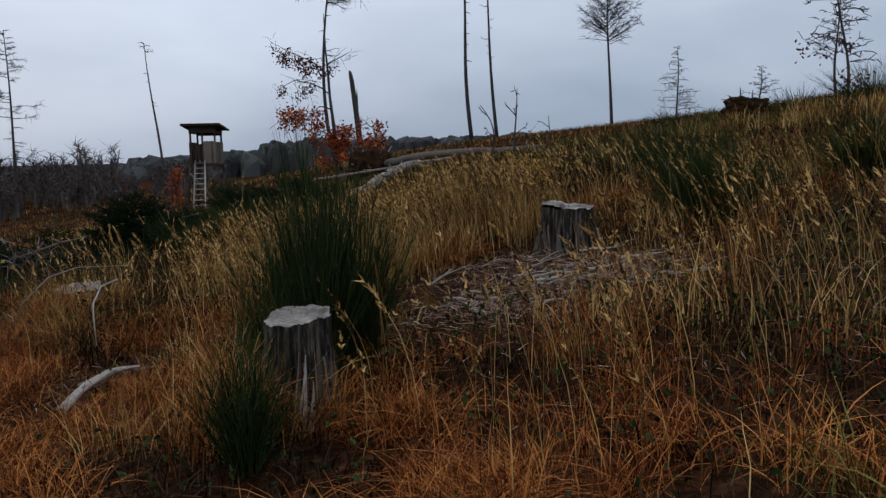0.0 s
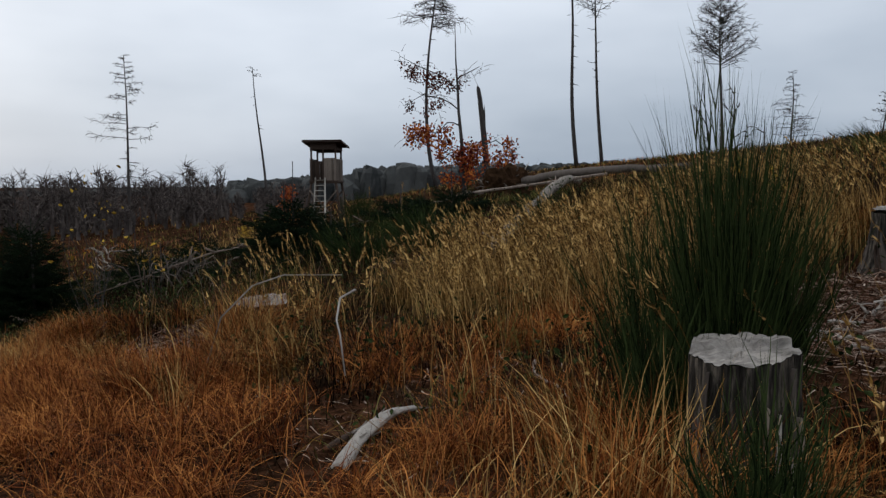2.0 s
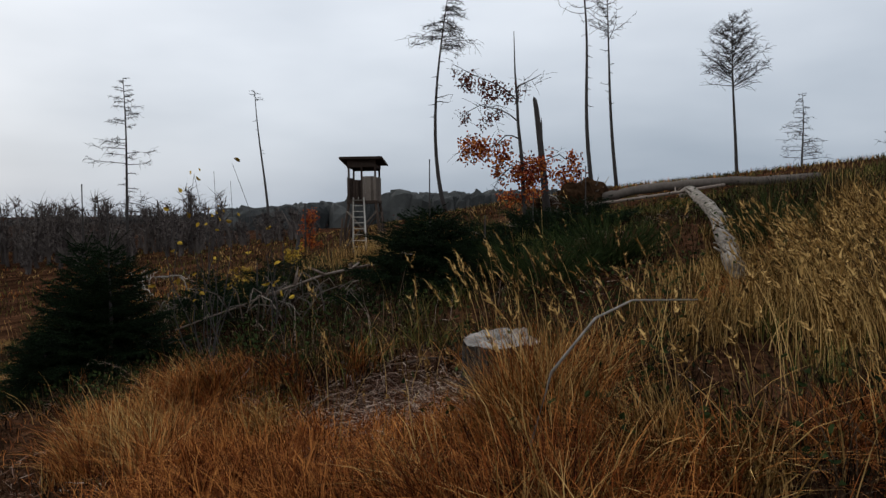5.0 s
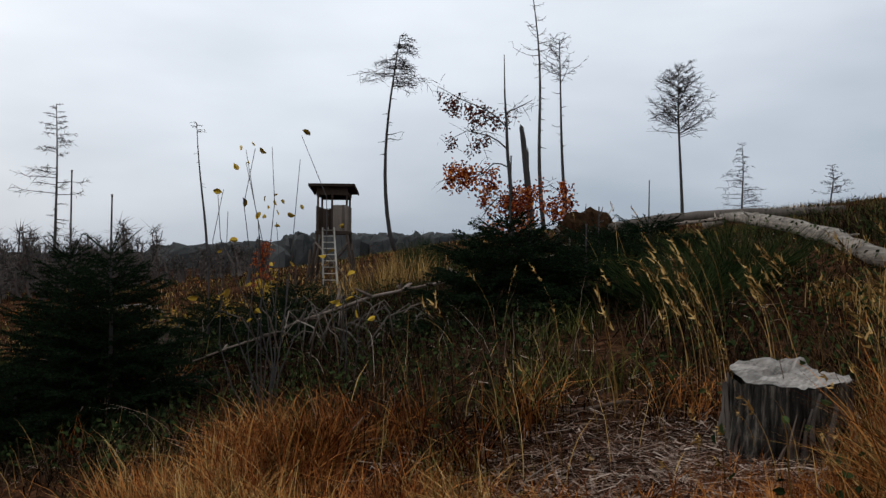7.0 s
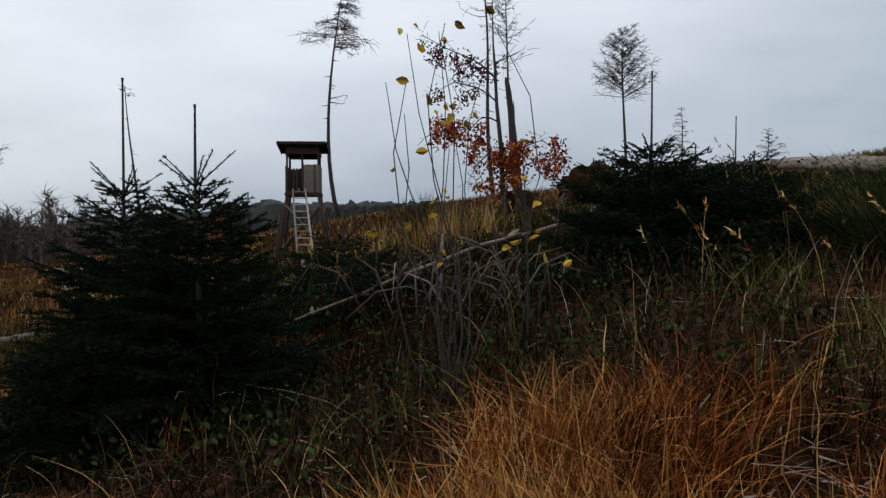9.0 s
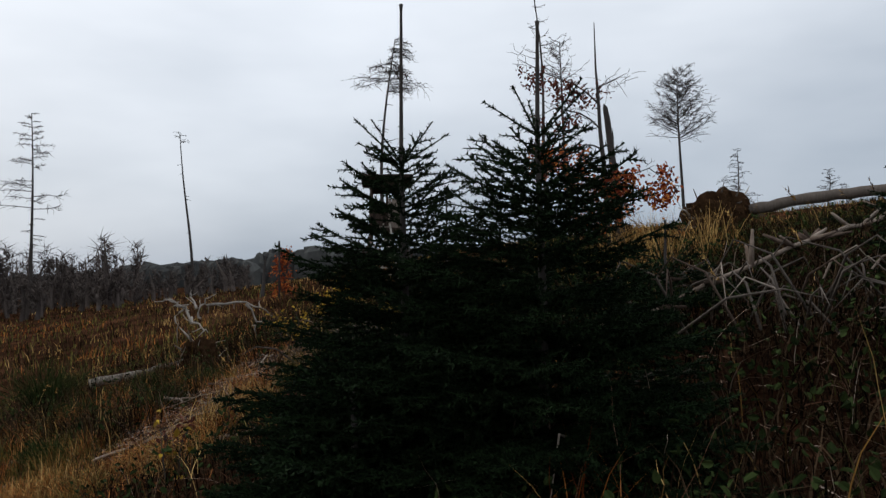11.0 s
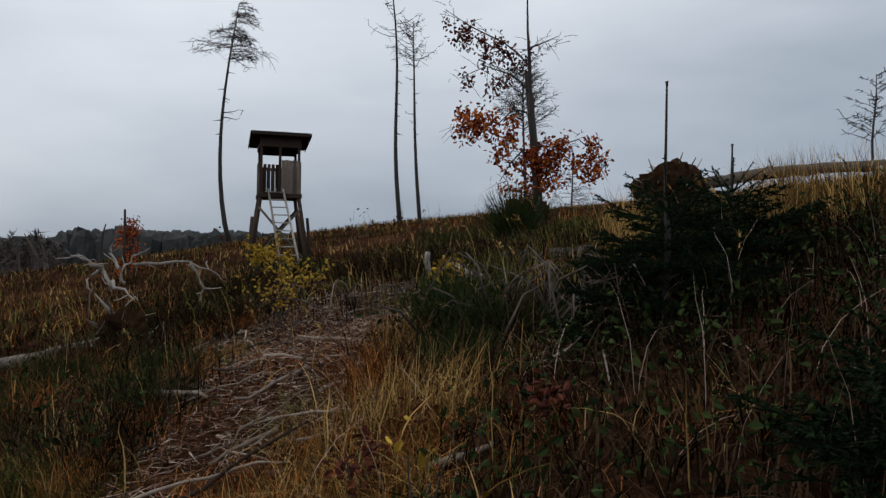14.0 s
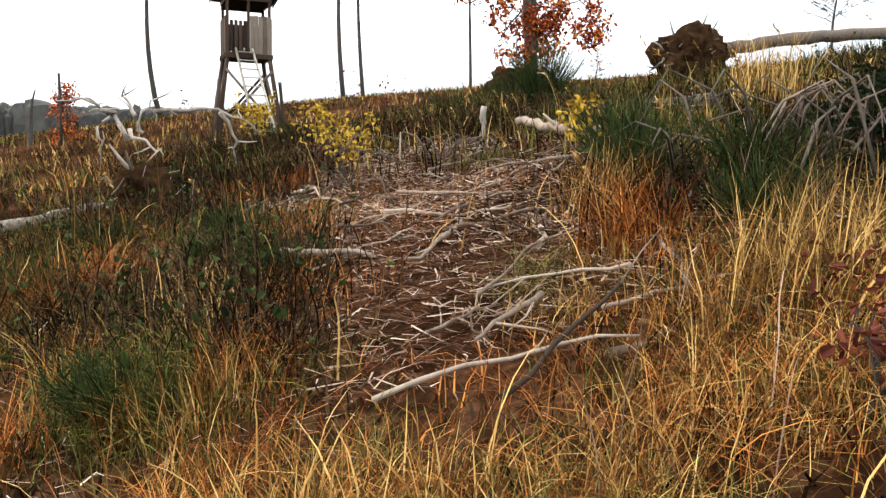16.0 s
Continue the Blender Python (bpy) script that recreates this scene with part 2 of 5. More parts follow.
def strips(name, pts, width, mat, flat=None):
    """A mesh of many tapering strips: pts is (count, steps, 3), width (count,) at the foot."""
    n, k, _ = pts.shape
    d = pts[:, -1] - pts[:, 0]
    ang = R.uniform(0, 2 * math.pi, n) if flat is None else flat
    side = np.stack([np.cos(ang), np.sin(ang), 0.15 * R.normal(size=n)], -1)
    side -= d * (np.sum(side * d, -1) / np.maximum(np.sum(d * d, -1), 1e-9))[:, None]
    side /= np.maximum(np.linalg.norm(side, axis=-1), 1e-6)[:, None]
    taper = np.linspace(1.0, 0.45, k - 1)
    w = width[:, None, None] * taper[None, :, None] * side[:, None, :] / 2
    left, right, tip = pts[:, :-1] - w, pts[:, :-1] + w, pts[:, -1:]
    verts = np.concatenate([left, right, tip], 1).reshape(-1, 3)
    per = 2 * (k - 1) + 1
    quads = np.array([(i, k - 1 + i, k + i, i + 1) for i in range(k - 2)], dtype=np.int64).reshape(-1, 4)
    tri = np.array([k - 2, 2 * (k - 1) - 1, per - 1], dtype=np.int64)
    loops_one = np.concatenate([quads.ravel(), tri])
    sizes_one = np.array([4] * len(quads) + [3])
    loops = (np.arange(n)[:, None] * per + loops_one[None]).ravel()
    sizes = np.tile(sizes_one, n)
    starts = np.concatenate([[0], np.cumsum(sizes)[:-1]])
    me = bpy.data.meshes.new(name)
    me.vertices.add(len(verts))
    me.vertices.foreach_set("co", verts.astype(np.float32).ravel())
    me.loops.add(len(loops))
    me.loops.foreach_set("vertex_index", loops.astype(np.int32))
    me.polygons.add(len(sizes))
    me.polygons.foreach_set("loop_start", starts.astype(np.int32))
    me.polygons.foreach_set("loop_total", sizes.astype(np.int32))
    me.update(calc_edges=True)
    me.validate()
    me.materials.append(mat)
    return me


def leaves(name, centres, size, mat, fold=0.35):
    """A mesh of many small pointed leaves, each of two folded halves."""
    n = len(centres)
    size = np.broadcast_to(size, n)[:, None]
    a = R.normal(size=(n, 3))
    a[:, 2] -= 0.4
    a /= np.linalg.norm(a, axis=1)[:, None]
    b = np.cross(a, R.normal(size=(n, 3)))
    b /= np.maximum(np.linalg.norm(b, axis=1), 1e-6)[:, None]
    c = np.cross(a, b)
    lift = c * size * fold * 0.35
    rows = [centres]
    for along, wide in ((0.22, 0.24), (0.55, 0.30), (0.82, 0.15)):
        rows.append(centres + a * size * along + b * size * wide + lift)
    rows.append(centres + a * size - c * size * 0.12)
    for along, wide in ((0.82, 0.15), (0.55, 0.30), (0.22, 0.24)):
        rows.append(centres + a * size * along - b * size * wide + lift)
    verts = np.stack(rows, 1).reshape(-1, 3)
    k = np.arange(n)[:, None] * 8
    faces = [list(f) for f in np.stack([k + [0, 1, 2, 3, 4], k + [0, 4, 5, 6, 7]], 1).reshape(-1, 5)]
    me = bpy.data.meshes.new(name)
    me.from_pydata(verts.tolist(), [], [[int(q) for q in f] for f in faces])
    me.materials.append(mat)
    return me


# ---- ground: one sheet to the horizon, fine where the walk passes ----
def spaced(lo, hi, step, far, grow):
    mid = list(np.arange(lo, hi + step / 2, step))
    a, b, s = [], [], step
    low, high = lo, hi
    while low > -far or high < far:
        s = min(s * grow, 150)
        low, high = low - s, high + s
        a.append(low)
        b.append(high)
    return np.array(a[::-1] + mid + b)


gx, gy = spaced(-20, 9, 0.26, 3500, 1.14), spaced(-2, 34, 0.26, 3500, 1.14)
mx, my = np.meshgrid(gx, gy)
mz = ground_z(mx, my)
nx, ny = len(gx), len(gy)
idx = np.arange(nx * ny).reshape(ny, nx)
ground_mesh = bpy.data.meshes.new("ground")
ground_mesh.from_pydata(np.stack([mx, my, mz], -1).reshape(-1, 3).tolist(), [], np.stack([idx[:-1, :-1], idx[:-1, 1:], idx[1:, 1:], idx[1:, :-1]], -1).reshape(-1, 4).tolist())
ground_mesh.polygons.foreach_set("use_smooth", [True] * len(ground_mesh.polygons))
ground = part("ground", ground_mesh, SOIL)
tagged(ground, "dark leaf and needle litter on a cleared hillside", "ground", kind="structure")


# ---- trees ----
def bend(p0, p1, steps, amp, rng):
    """Points from p0 to p1 with a slight, growing wander."""
    a, b = np.array(p0, float), np.array(p1, float)
    t = np.linspace(0, 1, steps)[:, None]
    k = rng.normal(size=(2, 3)) * amp
    k[:, 2] *= 0.3
    return a + (b - a) * t + np.sin(t * math.pi) * k[0] + np.sin(t * 2 * math.pi) * k[1] * 0.6


def far_tree(name, label, x, y, top, r, crown, seed, lean=(0, 0), sway=0.15, mat=FARBARK, base=None, bow=0.0):
    """A thin lone tree. crown: rows of (count, from, to, length at foot, length at top, rise, droop, twigs, side bias)."""
    rng = np.random.default_rng(seed)
    z = (gz(x, y) if base is None else base) - 0.15
    h = top - z
    ob = thing(name, x, y, z, label, "tree")
    line = bend((0, 0, 0), (lean[0], lean[1], h), 12, sway, rng)
    line[:, 0] += bow * np.sin(np.linspace(0, 1, 12) ** 0.8 * math.pi)
    rad = r * (1 - 0.82 * np.linspace(0, 1, 12))
    part("trunk", Build().tube(line, rad.tolist(), 7), mat, ob)
    twigs = Build()
    for count, lo, hi, l0, l1, rise, droop, nt, bias in crown:
        for i in range(count):
            t = lo + (hi - lo) * (i + rng.uniform(0, 0.9)) / count
            k = t * 11
            a, b = line[int(k)], line[min(int(k) + 1, 11)]
            p = a + (b - a) * (k - int(k))
            ln = (l0 + (l1 - l0) * (t - lo) / max(hi - lo, 1e-3)) * rng.uniform(0.65, 1.2)
            az = rng.uniform(0, 2 * math.pi)
            d = np.array([math.cos(az) + bias, math.sin(az) * 0.9, 0.0])
            d /= np.linalg.norm(d)
            s = np.linspace(0, 1, 5)[:, None]
            pts = p + d * ln * s + np.array([0, 0, 1.0]) * ln * (rise * s - droop * s * s) + rng.normal(size=(5, 3)) * 0.03 * ln * s
            rr = max(0.35 * r * (1 - t * 0.6), min(0.018, 0.4 * r))
            part("limb", Build().tube(pts, [rr * (1 - 0.75 * q) for q in np.linspace(0, 1, 5)], 4, False), mat, ob)
            for _ in range(nt):
                q = rng.uniform(0.15, 1.0)
                kk = q * 4
                w = pts[int(min(kk, 3))] + (pts[int(min(kk, 3)) + 1] - pts[int(min(kk, 3))]) * (kk - int(min(kk, 3)))
                dd = rng.normal(size=3) * np.array([1, 1, 0.45]) + d * 0.7 + np.array([0, 0, rise * 0.7 - droop * q])
                dd *= ln * rng.uniform(0.18, 0.42) / np.linalg.norm(dd)
                mid = w + dd * 0.5 + rng.normal(size=3) * 0.05 * ln
                twigs.tube([w, mid, w + dd + np.array([0, 0, -0.05 * ln])], [min(0.026, 0.4 * r), min(0.021, 0.3 * r), min(0.010, 0.15 * r)], 3, False)
    if twigs.v:
        part("crown", twigs, mat, ob, kind="stuff")
    return ob


far_tree("larch_tree", "tall thin larch with short bare level branches, on a clearing edge", -53.4, 85.3, 16.5, 0.2,
         [(22, 0.72, 1.0, 2.3, 0.8, 0.25, 0.10, 16, 0), (9, 0.50, 0.66, 4.2, 3.4, 0.05, -0.06, 14, 0), (10, 0.22, 0.48, 1.3, 1.3, 0.1, 0.2, 5, 0)], 11)
far_tree("dead_tree", "bare dead pole of a spruce with a small broken tip", -40.4, 95.5, 16.2, 0.2,
         [(12, 0.93, 1.0, 1.1, 0.7, 0.3, 0.3, 3, 0), (6, 0.3, 0.9, 0.5, 0.5, 0.0, 0.2, 1, 0)], 12, lean=(-1.6, 0))
far_tree("pine_tree", "tall leaning pine with a small one-sided crown", -17.2, 88.8, 24.1, 0.26,
         [(30, 0.76, 1.0, 3.6, 1.6, 0.22, 0.34, 24, 0.75), (5, 0.80, 0.9, 4.2, 2.8, 0.16, 0.22, 18, -1.6), (2, 0.5, 0.56, 2.6, 2.2, 0.1, 0.0, 2, 0.9), (8, 0.4, 0.72, 0.6, 0.6, 0, 0.1, 1, 0)], 13, lean=(0.5, -1.0), sway=0.15, bow=-1.5)
far_tree("larch_tree", "very tall bare larch stem with thin upswept top twigs", -1.5, 82.6, 26.5, 0.24,
         [(14, 0.74, 1.0, 2.6, 0.8, -0.10, -0.45, 4, 0), (8, 0.3, 0.7, 0.6, 0.6, 0, 0.2, 1, 0)], 14, lean=(-1.3, 0))
far_tree("larch_tree", "tall bare larch stem with a fan of upswept twigs", 1.2, 87.1, 23.5, 0.22,
         [(26, 0.76, 1.0, 2.9, 1.2, 0.25, -0.35, 9, 0), (8, 0.4, 0.75, 0.9, 0.9, -0.1, -0.3, 2, 0)], 15, lean=(-1.0, 0))
far_tree("birch_tree", "lone thin tree with a rounded bare crown", 15.2, 96.0, 22.2, 0.22,
         [(64, 0.58, 1.0, 3.5, 1.7, 0.55, -0.10, 26, 0), (3, 0.55, 0.6, 4.3, 3.4, 0.2, 0.1, 5, 0.5)], 16, lean=(-0.6, 0))
far_tree("larch_tree", "small larch with level grey branches", 26.5, 111.0, 16.0, 0.16,
         [(44, 0.2, 1.0, 3.4, 0.6, 0.12, 0.05, 10, 0)], 17)
far_tree("larch_tree", "small bushy larch on the skyline", 36.5, 107.0, 12.6, 0.14,
         [(30, 0.45, 1.0, 2.2, 0.6, 0.2, 0.0, 9, 0)], 18)
far_tree("birch_tree", "thin bare birch with fine twigs on the slope", 21.8, 50.3, 11.0, 0.10,
         [(30, 0.35, 1.0, 1.9, 0.6, 0.6, 0.1, 8, 0)], 19)
far_tree("dead_tree", "short leaning dead snag", -20.75, 49.3, 1.1, 0.13, [(2, 0.5, 0.9, 0.3, 0.2, 0, 0, 0, 0)], 20, lean=(0.35, 0))
beech = far_tree("young_beech", "slim young beech with dark level branches on the crest", 9.0, 20.3, 7.0, 0.045,
                 [(18, 0.3, 0.9, 1.0, 0.5, 0.1, 0.05, 6, 0)], 21, lean=(-0.15, 0))


def leaf_cloud(boxes, n, rng):
    """Leaf places spread over drooping sprays, each box: centre, half size, weight."""
    out = []
    tot = sum(b[2] for b in boxes)
    for c, hs, w in boxes:
        k = int(n * w / tot)
        sprays = rng.uniform(-1, 1, (max(k // 22, 3), 3)) * np.array(hs) + np.array(c)
        pick = rng.integers(0, len(sprays), k)
        p = sprays[pick] + rng.normal(size=(k, 3)) * np.array([0.10, 0.10, 0.13]) - np.array([0, 0, 0.05])
        out.append(p)
    return np.concatenate(out)


rng = np.random.default_rng(5)
part("leaves", leaves("leaves", leaf_cloud([((0.1, 0, 1.0), (0.7, 0.5, 0.25), 1), ((-0.3, 0, 1.7), (0.6, 0.4, 0.15), 0.5)], 120, rng), 0.10, DARKLEAF), DARKLEAF, beech, kind="stuff")

# young oak that keeps its red leaves
OX, OY = -6.1, 30.5
oz = gz(OX, OY) - 0.1
oak = thing("oak_tree", OX, OY, oz, "slender young oak holding red-brown autumn leaves on long side branches", "tree")
oh = 7.15 - oz
trunk_line = np.array([(0.28, 0, 0), (0.18, 0, 1.2), (0.12, 0, 2.6), (0.0, 0, 3.8), (-0.04, 0, 4.8), (-0.10, 0, 5.6), (-0.13, 0, oh)])
part("trunk", Build().tube(trunk_line, [0.10, 0.085, 0.07, 0.055, 0.045, 0.03, 0.012], 8), FARBARK, oak)
OAK_ARMS = [((-0.02, 0, 4.6), (-0.7, 0.1, 5.2), (-1.6, 0.2, 5.6), (-2.3, 0.2, 6.0)), ((0, 0, 3.9), (-0.6, -0.2, 4.3), (-1.3, -0.3, 4.45), (-2.0, -0.3, 4.1)),
            ((0.05, 0, 3.3), (-0.45, 0.1, 3.45), (-0.8, 0.1, 3.1), (-1.9, 0.2, 3.0)), ((0.12, 0, 2.45), (0.7, 0.1, 2.5), (1.4, 0.1, 2.75), (2.1, 0, 2.2)),
            ((0.14, 0, 2.2), (-0.3, -0.2, 2.3), (-0.6, -0.3, 2.0), (-0.9, -0.3, 1.5)), ((0.16, 0, 1.8), (0.5, 0.4, 2.1), (0.8, 0.6, 1.8), (1.0, 0.7, 1.4)),
            ((-0.06, 0, 5.0), (0.2, 0.1, 5.2), (0.4, 0.1, 5.3), (0.8, 0.1, 5.5))]
arms = Build()
for arm in OAK_ARMS:
    pts = [np.array(arm[0]), (np.array(arm[0]) + arm[1]) / 2 + (0, 0, 0.05), *map(np.array, arm[1:])]
    part("limb", Build().tube(pts, [0.03, 0.026, 0.022, 0.016, 0.008], 5, False), FARBARK, oak)
    for _ in range(26):
        a = pts[rng.integers(2, 5)] + rng.normal(size=3) * 0.12
        d = rng.normal(size=3) * (0.28, 0.25, 0.2) + (0, 0, -0.12)
        arms.tube([a, a + d * 0.5 + (0, 0, 0.03), a + d], [0.009, 0.007, 0.004], 3, False)
part("crown", arms, FARBARK, oak, kind="stuff")
part("red_leaves", leaves("red_leaves", leaf_cloud([((-1.2, 0.1, 3.05), (0.75, 0.45, 0.32), 1.25), ((-0.75, 0.1, 2.55), (0.4, 0.35, 0.3), 0.5), ((0.95, 0.1, 2.35), (1.1, 0.5, 0.42), 1.7), ((0.0, -0.1, 1.8), (0.75, 0.5, 0.6), 1.4), ((1.75, 0, 2.1), (0.4, 0.3, 0.35), 0.5)], 2300, rng), 0.12, REDLEAF), REDLEAF, oak, kind="stuff")
part("brown_leaves", leaves("brown_leaves", leaf_cloud([((-0.6, 0.15, 5.05), (0.65, 0.35, 0.32), 1.1), ((-1.7, 0.2, 5.5), (0.5, 0.3, 0.28), 0.8), ((-1.2, -0.3, 4.1), (0.7, 0.3, 0.28), 0.5)], 700, rng), 0.105, DARKLEAF), DARKLEAF, oak, kind="stuff")

snag_z = gz(-5.45, 32.4) - 0.15
snag = thing("dead_snag", -5.45, 32.4, snag_z, "dark broken-off dead tree stem standing beside a red oak", "tree")
sh = 5.2 - snag_z
part("trunk", Build().tube([(0.35, 0, 0), (0.22, 0, 0.3 * sh), (0.08, 0, 0.6 * sh), (-0.08, 0, 0.9 * sh), (-0.14, 0, sh - 0.12), (-0.18, 0, sh)], [0.16, 0.135, 0.115, 0.095, 0.075, 0.01], 9), FARBARK, snag)
part("splinter", Build().tube([(0.12, 0.05, sh - 1.6), (0.10, 0.06, sh - 1.0), (0.09, 0.07, sh - 0.75)], [0.03, 0.03, 0.004], 4), FARBARK, snag)

# narrow red-leaved shrub with a post, far off
shrub = thing("red_shrub", -18.8, 46.0, gz(-18.8, 46), "narrow upright shrub with dull red leaves", "shrub")
stems = Build()
for i in range(14):
    a = rng.uniform(0, 6.28)
    stems.tube([(0, 0, 0), (0.2 * math.cos(a), 0.2 * math.sin(a), 1.3), (0.36 * math.cos(a), 0.36 * math.sin(a), 2.1)], [0.02, 0.014, 0.005], 4, False)
part("stem_clump", stems, FARBARK, shrub, kind="stuff")
part("leaves", leaves("leaves", leaf_cloud([((0, 0, 1.0), (0.5, 0.5, 0.9), 1), ((0, 0, 2.0), (0.28, 0.28, 0.4), 0.4)], 900, rng), 0.11, REDLEAF), REDLEAF, shrub, kind="stuff")
post = thing("wooden_post", -18.9, 45.6, gz(-18.9, 45.6) - 0.1, "dark weathered fence post", "post")
part("shaft", Build().tube([(0, 0, 0), (0.01, 0, 1.4), (0.0, 0, 2.75), (0.0, 0, 2.82)], [0.06, 0.055, 0.05, 0.03], 7), FARBARK, post)


far_tree("dead_sapling", "crooked bare dead sapling on the slope", 0.65, 13.9, 2.75, 0.03, [(5, 0.4, 0.95, 0.5, 0.25, 0.5, -0.2, 2, -0.5)], 22, lean=(-0.1, 0), sway=0.08)
far_tree("dead_sapling", "crooked bare dead sapling on the slope", 0.2, 13.5, 2.45, 0.03, [(4, 0.3, 0.95, 0.45, 0.2, 0.4, -0.2, 2, -0.5)], 23, lean=(-0.3, 0), sway=0.08)
far_tree("dead_sapling", "crooked bare dead sapling on the slope", 0.9, 14.6, 2.3, 0.025, [(4, 0.3, 0.95, 0.4, 0.2, 0.4, -0.2, 2, 0.5)], 24, lean=(0.25, 0), sway=0.08)


# ---- the hunting stand ----
SX, SY = -12.58, 34.45
sz = gz(SX, SY)
FL = 1.53 - sz
stand = thing("hunting_stand", SX, SY, sz, "raised wooden hunting stand with flat felt roof, open door and ladder", "hunting stand", turn=4.5)


def board(name, lo, hi, mat, parent, m=None, label=""):
    """A sawn board with slightly eased edges."""
    bm = bmesh.new()
    bmesh.ops.create_cube(bm, size=1.0)
    for v in bm.verts:
        v.co = Vector([lo[i] + (v.co[i] + 0.5) * (hi[i] - lo[i]) for i in range(3)])
    e = min(0.006, 0.2 * min(hi[i] - lo[i] for i in range(3)))
    bmesh.ops.bevel(bm, geom=bm.edges[:], offset=e, segments=1, affect="EDGES")
    if m is not None:
        bm.transform(m)
    me = bpy.data.meshes.new(name)
    bm.to_mesh(me)
    bm.free()
    return part(name, me, mat, parent, label)


W, D = 0.575, 0.58
for sxn in (-1, 1):
    for syn in (-1, 1):
        wx, wy = SX + sxn * (W + 0.26), SY + syn * (D + 0.2)
        foot = gz(wx, wy) - sz - 0.2
        part("leg", Build().tube([(sxn * (W + 0.26), syn * (D + 0.2), foot), (sxn * (W + 0.11), syn * (D + 0.09), FL * 0.5), (sxn * (W - 0.05), syn * (D - 0.05), FL)], [0.065, 0.06, 0.055], 9), BOARDDARK, stand)
        part("corner_post", Build().box((sxn * (W - 0.04) - 0.035, syn * (D - 0.04) - 0.035, FL), (sxn * (W - 0.04) + 0.035, syn * (D - 0.04) + 0.035, FL + 1.5 - 0.12 * (syn > 0))), BOARDDARK, stand)
for sxn in (-1, 1):
    part("brace", Build().tube([(sxn * (W + 0.2), -D - 0.12, FL * 0.12), (-sxn * (W + 0.02), -D - 0.06 - 0.07 * (sxn > 0), FL * 0.8)], [0.04, 0.035], 7), BOARD, stand)
    part("brace", Build().tube([(sxn * (W + 0.22), -D - 0.1, FL * 0.1), (sxn * (W + 0.04), D + 0.02, FL * 0.8)], [0.04, 0.035], 7), BOARDDARK, stand)
    part("outer_strut", Build().tube([(sxn * (W + 0.36), -D - 0.2, -0.25), (sxn * (W + 0.20), -D - 0.16, FL * 0.68)], [0.05, 0.045], 8), BOARDDARK, stand)
part("brace", Build().tube([(-W - 0.15, D + 0.18, FL * 0.15), (W, D + 0.1, FL * 0.8)], [0.04, 0.035], 7), BOARDDARK, stand)
for k in range(4):
    y0 = -D - 0.04 + k * (2 * D + 0.08 - 0.09) / 3
    board("floor_beam", (-W - 0.05, y0, FL - 0.16), (W + 0.05, y0 + 0.09, FL - 0.035), BOARDDARK, stand)
for k in range(9):
    x0 = -W + k * 2 * W / 9
    board("floor_board", (x0 + 0.004, -D, FL - 0.03), (x0 + 2 * W / 9 - 0.004, D, FL), BOARDDARK, stand)
for k in range(5):
    x0 = 0.03 + k * (W - 0.03) / 5
    board("wall_board", (x0 + 0.002, -D - 0.025, FL - 0.10), (x0 + (W - 0.03) / 5 - 0.002, -D, FL + 0.93 + 0.01 * (k % 2)), BOARD, stand)
for sxn in (-1, 1):
    for k in range(9):
        y0 = -D + k * 2 * D / 9
        xa = sxn * W if sxn > 0 else -W - 0.025
        board("wall_board", (xa, y0 + 0.002, FL - 0.10), (xa + 0.025, y0 + 2 * D / 9 - 0.002, FL + 0.90), BOARD if sxn > 0 else BOARDDARK, stand)
for k in range(9):
    x0 = -W + k * 2 * W / 9
    board("wall_board", (x0 + 0.008, D, FL - 0.08), (x0 + 2 * W / 9 - 0.008, D + 0.025, FL + 0.84), BOARDDARK, stand)
for k in range(4):
    x0 = -W + 0.10 + k * 0.115
    board("gate_slat", (x0, -D + 0.02, FL + 0.02), (x0 + 0.085, -D + 0.045, FL + 0.80), BOARDDARK, stand)
board("gate_rail", (-W + 0.06, -D + 0.048, FL + 0.62), (0.02, -D + 0.075, FL + 0.69), BOARDDARK, stand)
board("door_post", (-0.045, -D - 0.02, FL), (0.028, -D + 0.045, FL + 1.40), BOARDDARK, stand)
for lo, hi in (((-W, -D - 0.03, FL + 1.30), (W, -D + 0.02, FL + 1.62)), ((-W, D - 0.02, FL + 1.20), (W, D + 0.03, FL + 1.42))):
    board("fascia_board", lo, hi, BOARDDARK, stand)
for sxn in (-1, 1):
    board("side_beam", (sxn * W - 0.025, -D + 0.03, FL + 1.27), (sxn * W + 0.025, D - 0.03, FL + 1.40), BOARDDARK, stand)
tilt = pose(0, 0, FL + 1.56, -7.5, 0, 0)
for k in range(8):
    y0 = -D - 0.26 + k * (2 * D + 0.5) / 8
    board("roof_board", (-W - 0.24, y0 + 0.002, -0.03), (W + 0.24, y0 + (2 * D + 0.5) / 8 - 0.002, 0.0), BOARDDARK, stand, tilt)
board("roof_felt", (-W - 0.26, -D - 0.285, 0.003), (W + 0.26, D + 0.27, 0.028), ROOFING, stand, tilt, "dark roofing felt")
board("roof_edge", (-W - 0.25, -D - 0.315, -0.075), (W + 0.25, -D - 0.288, 0.03), BOARDDARK, stand, tilt)
for sxn in (-1, 1):
    xa = sxn * (W + 0.263)
    board("roof_edge", (min(xa, xa + sxn * 0.025), -D - 0.285, -0.06), (max(xa, xa + sxn * 0.025), D + 0.26, 0.032), BOARDDARK, stand, tilt)
ladder = part("ladder", Build().tube([(-0.13, -D - 0.09, FL + 0.10), (-0.13, -D - 0.085, FL + 0.02)], [0.02, 0.02], 6), RUNG, stand, "pale weathered wooden ladder")
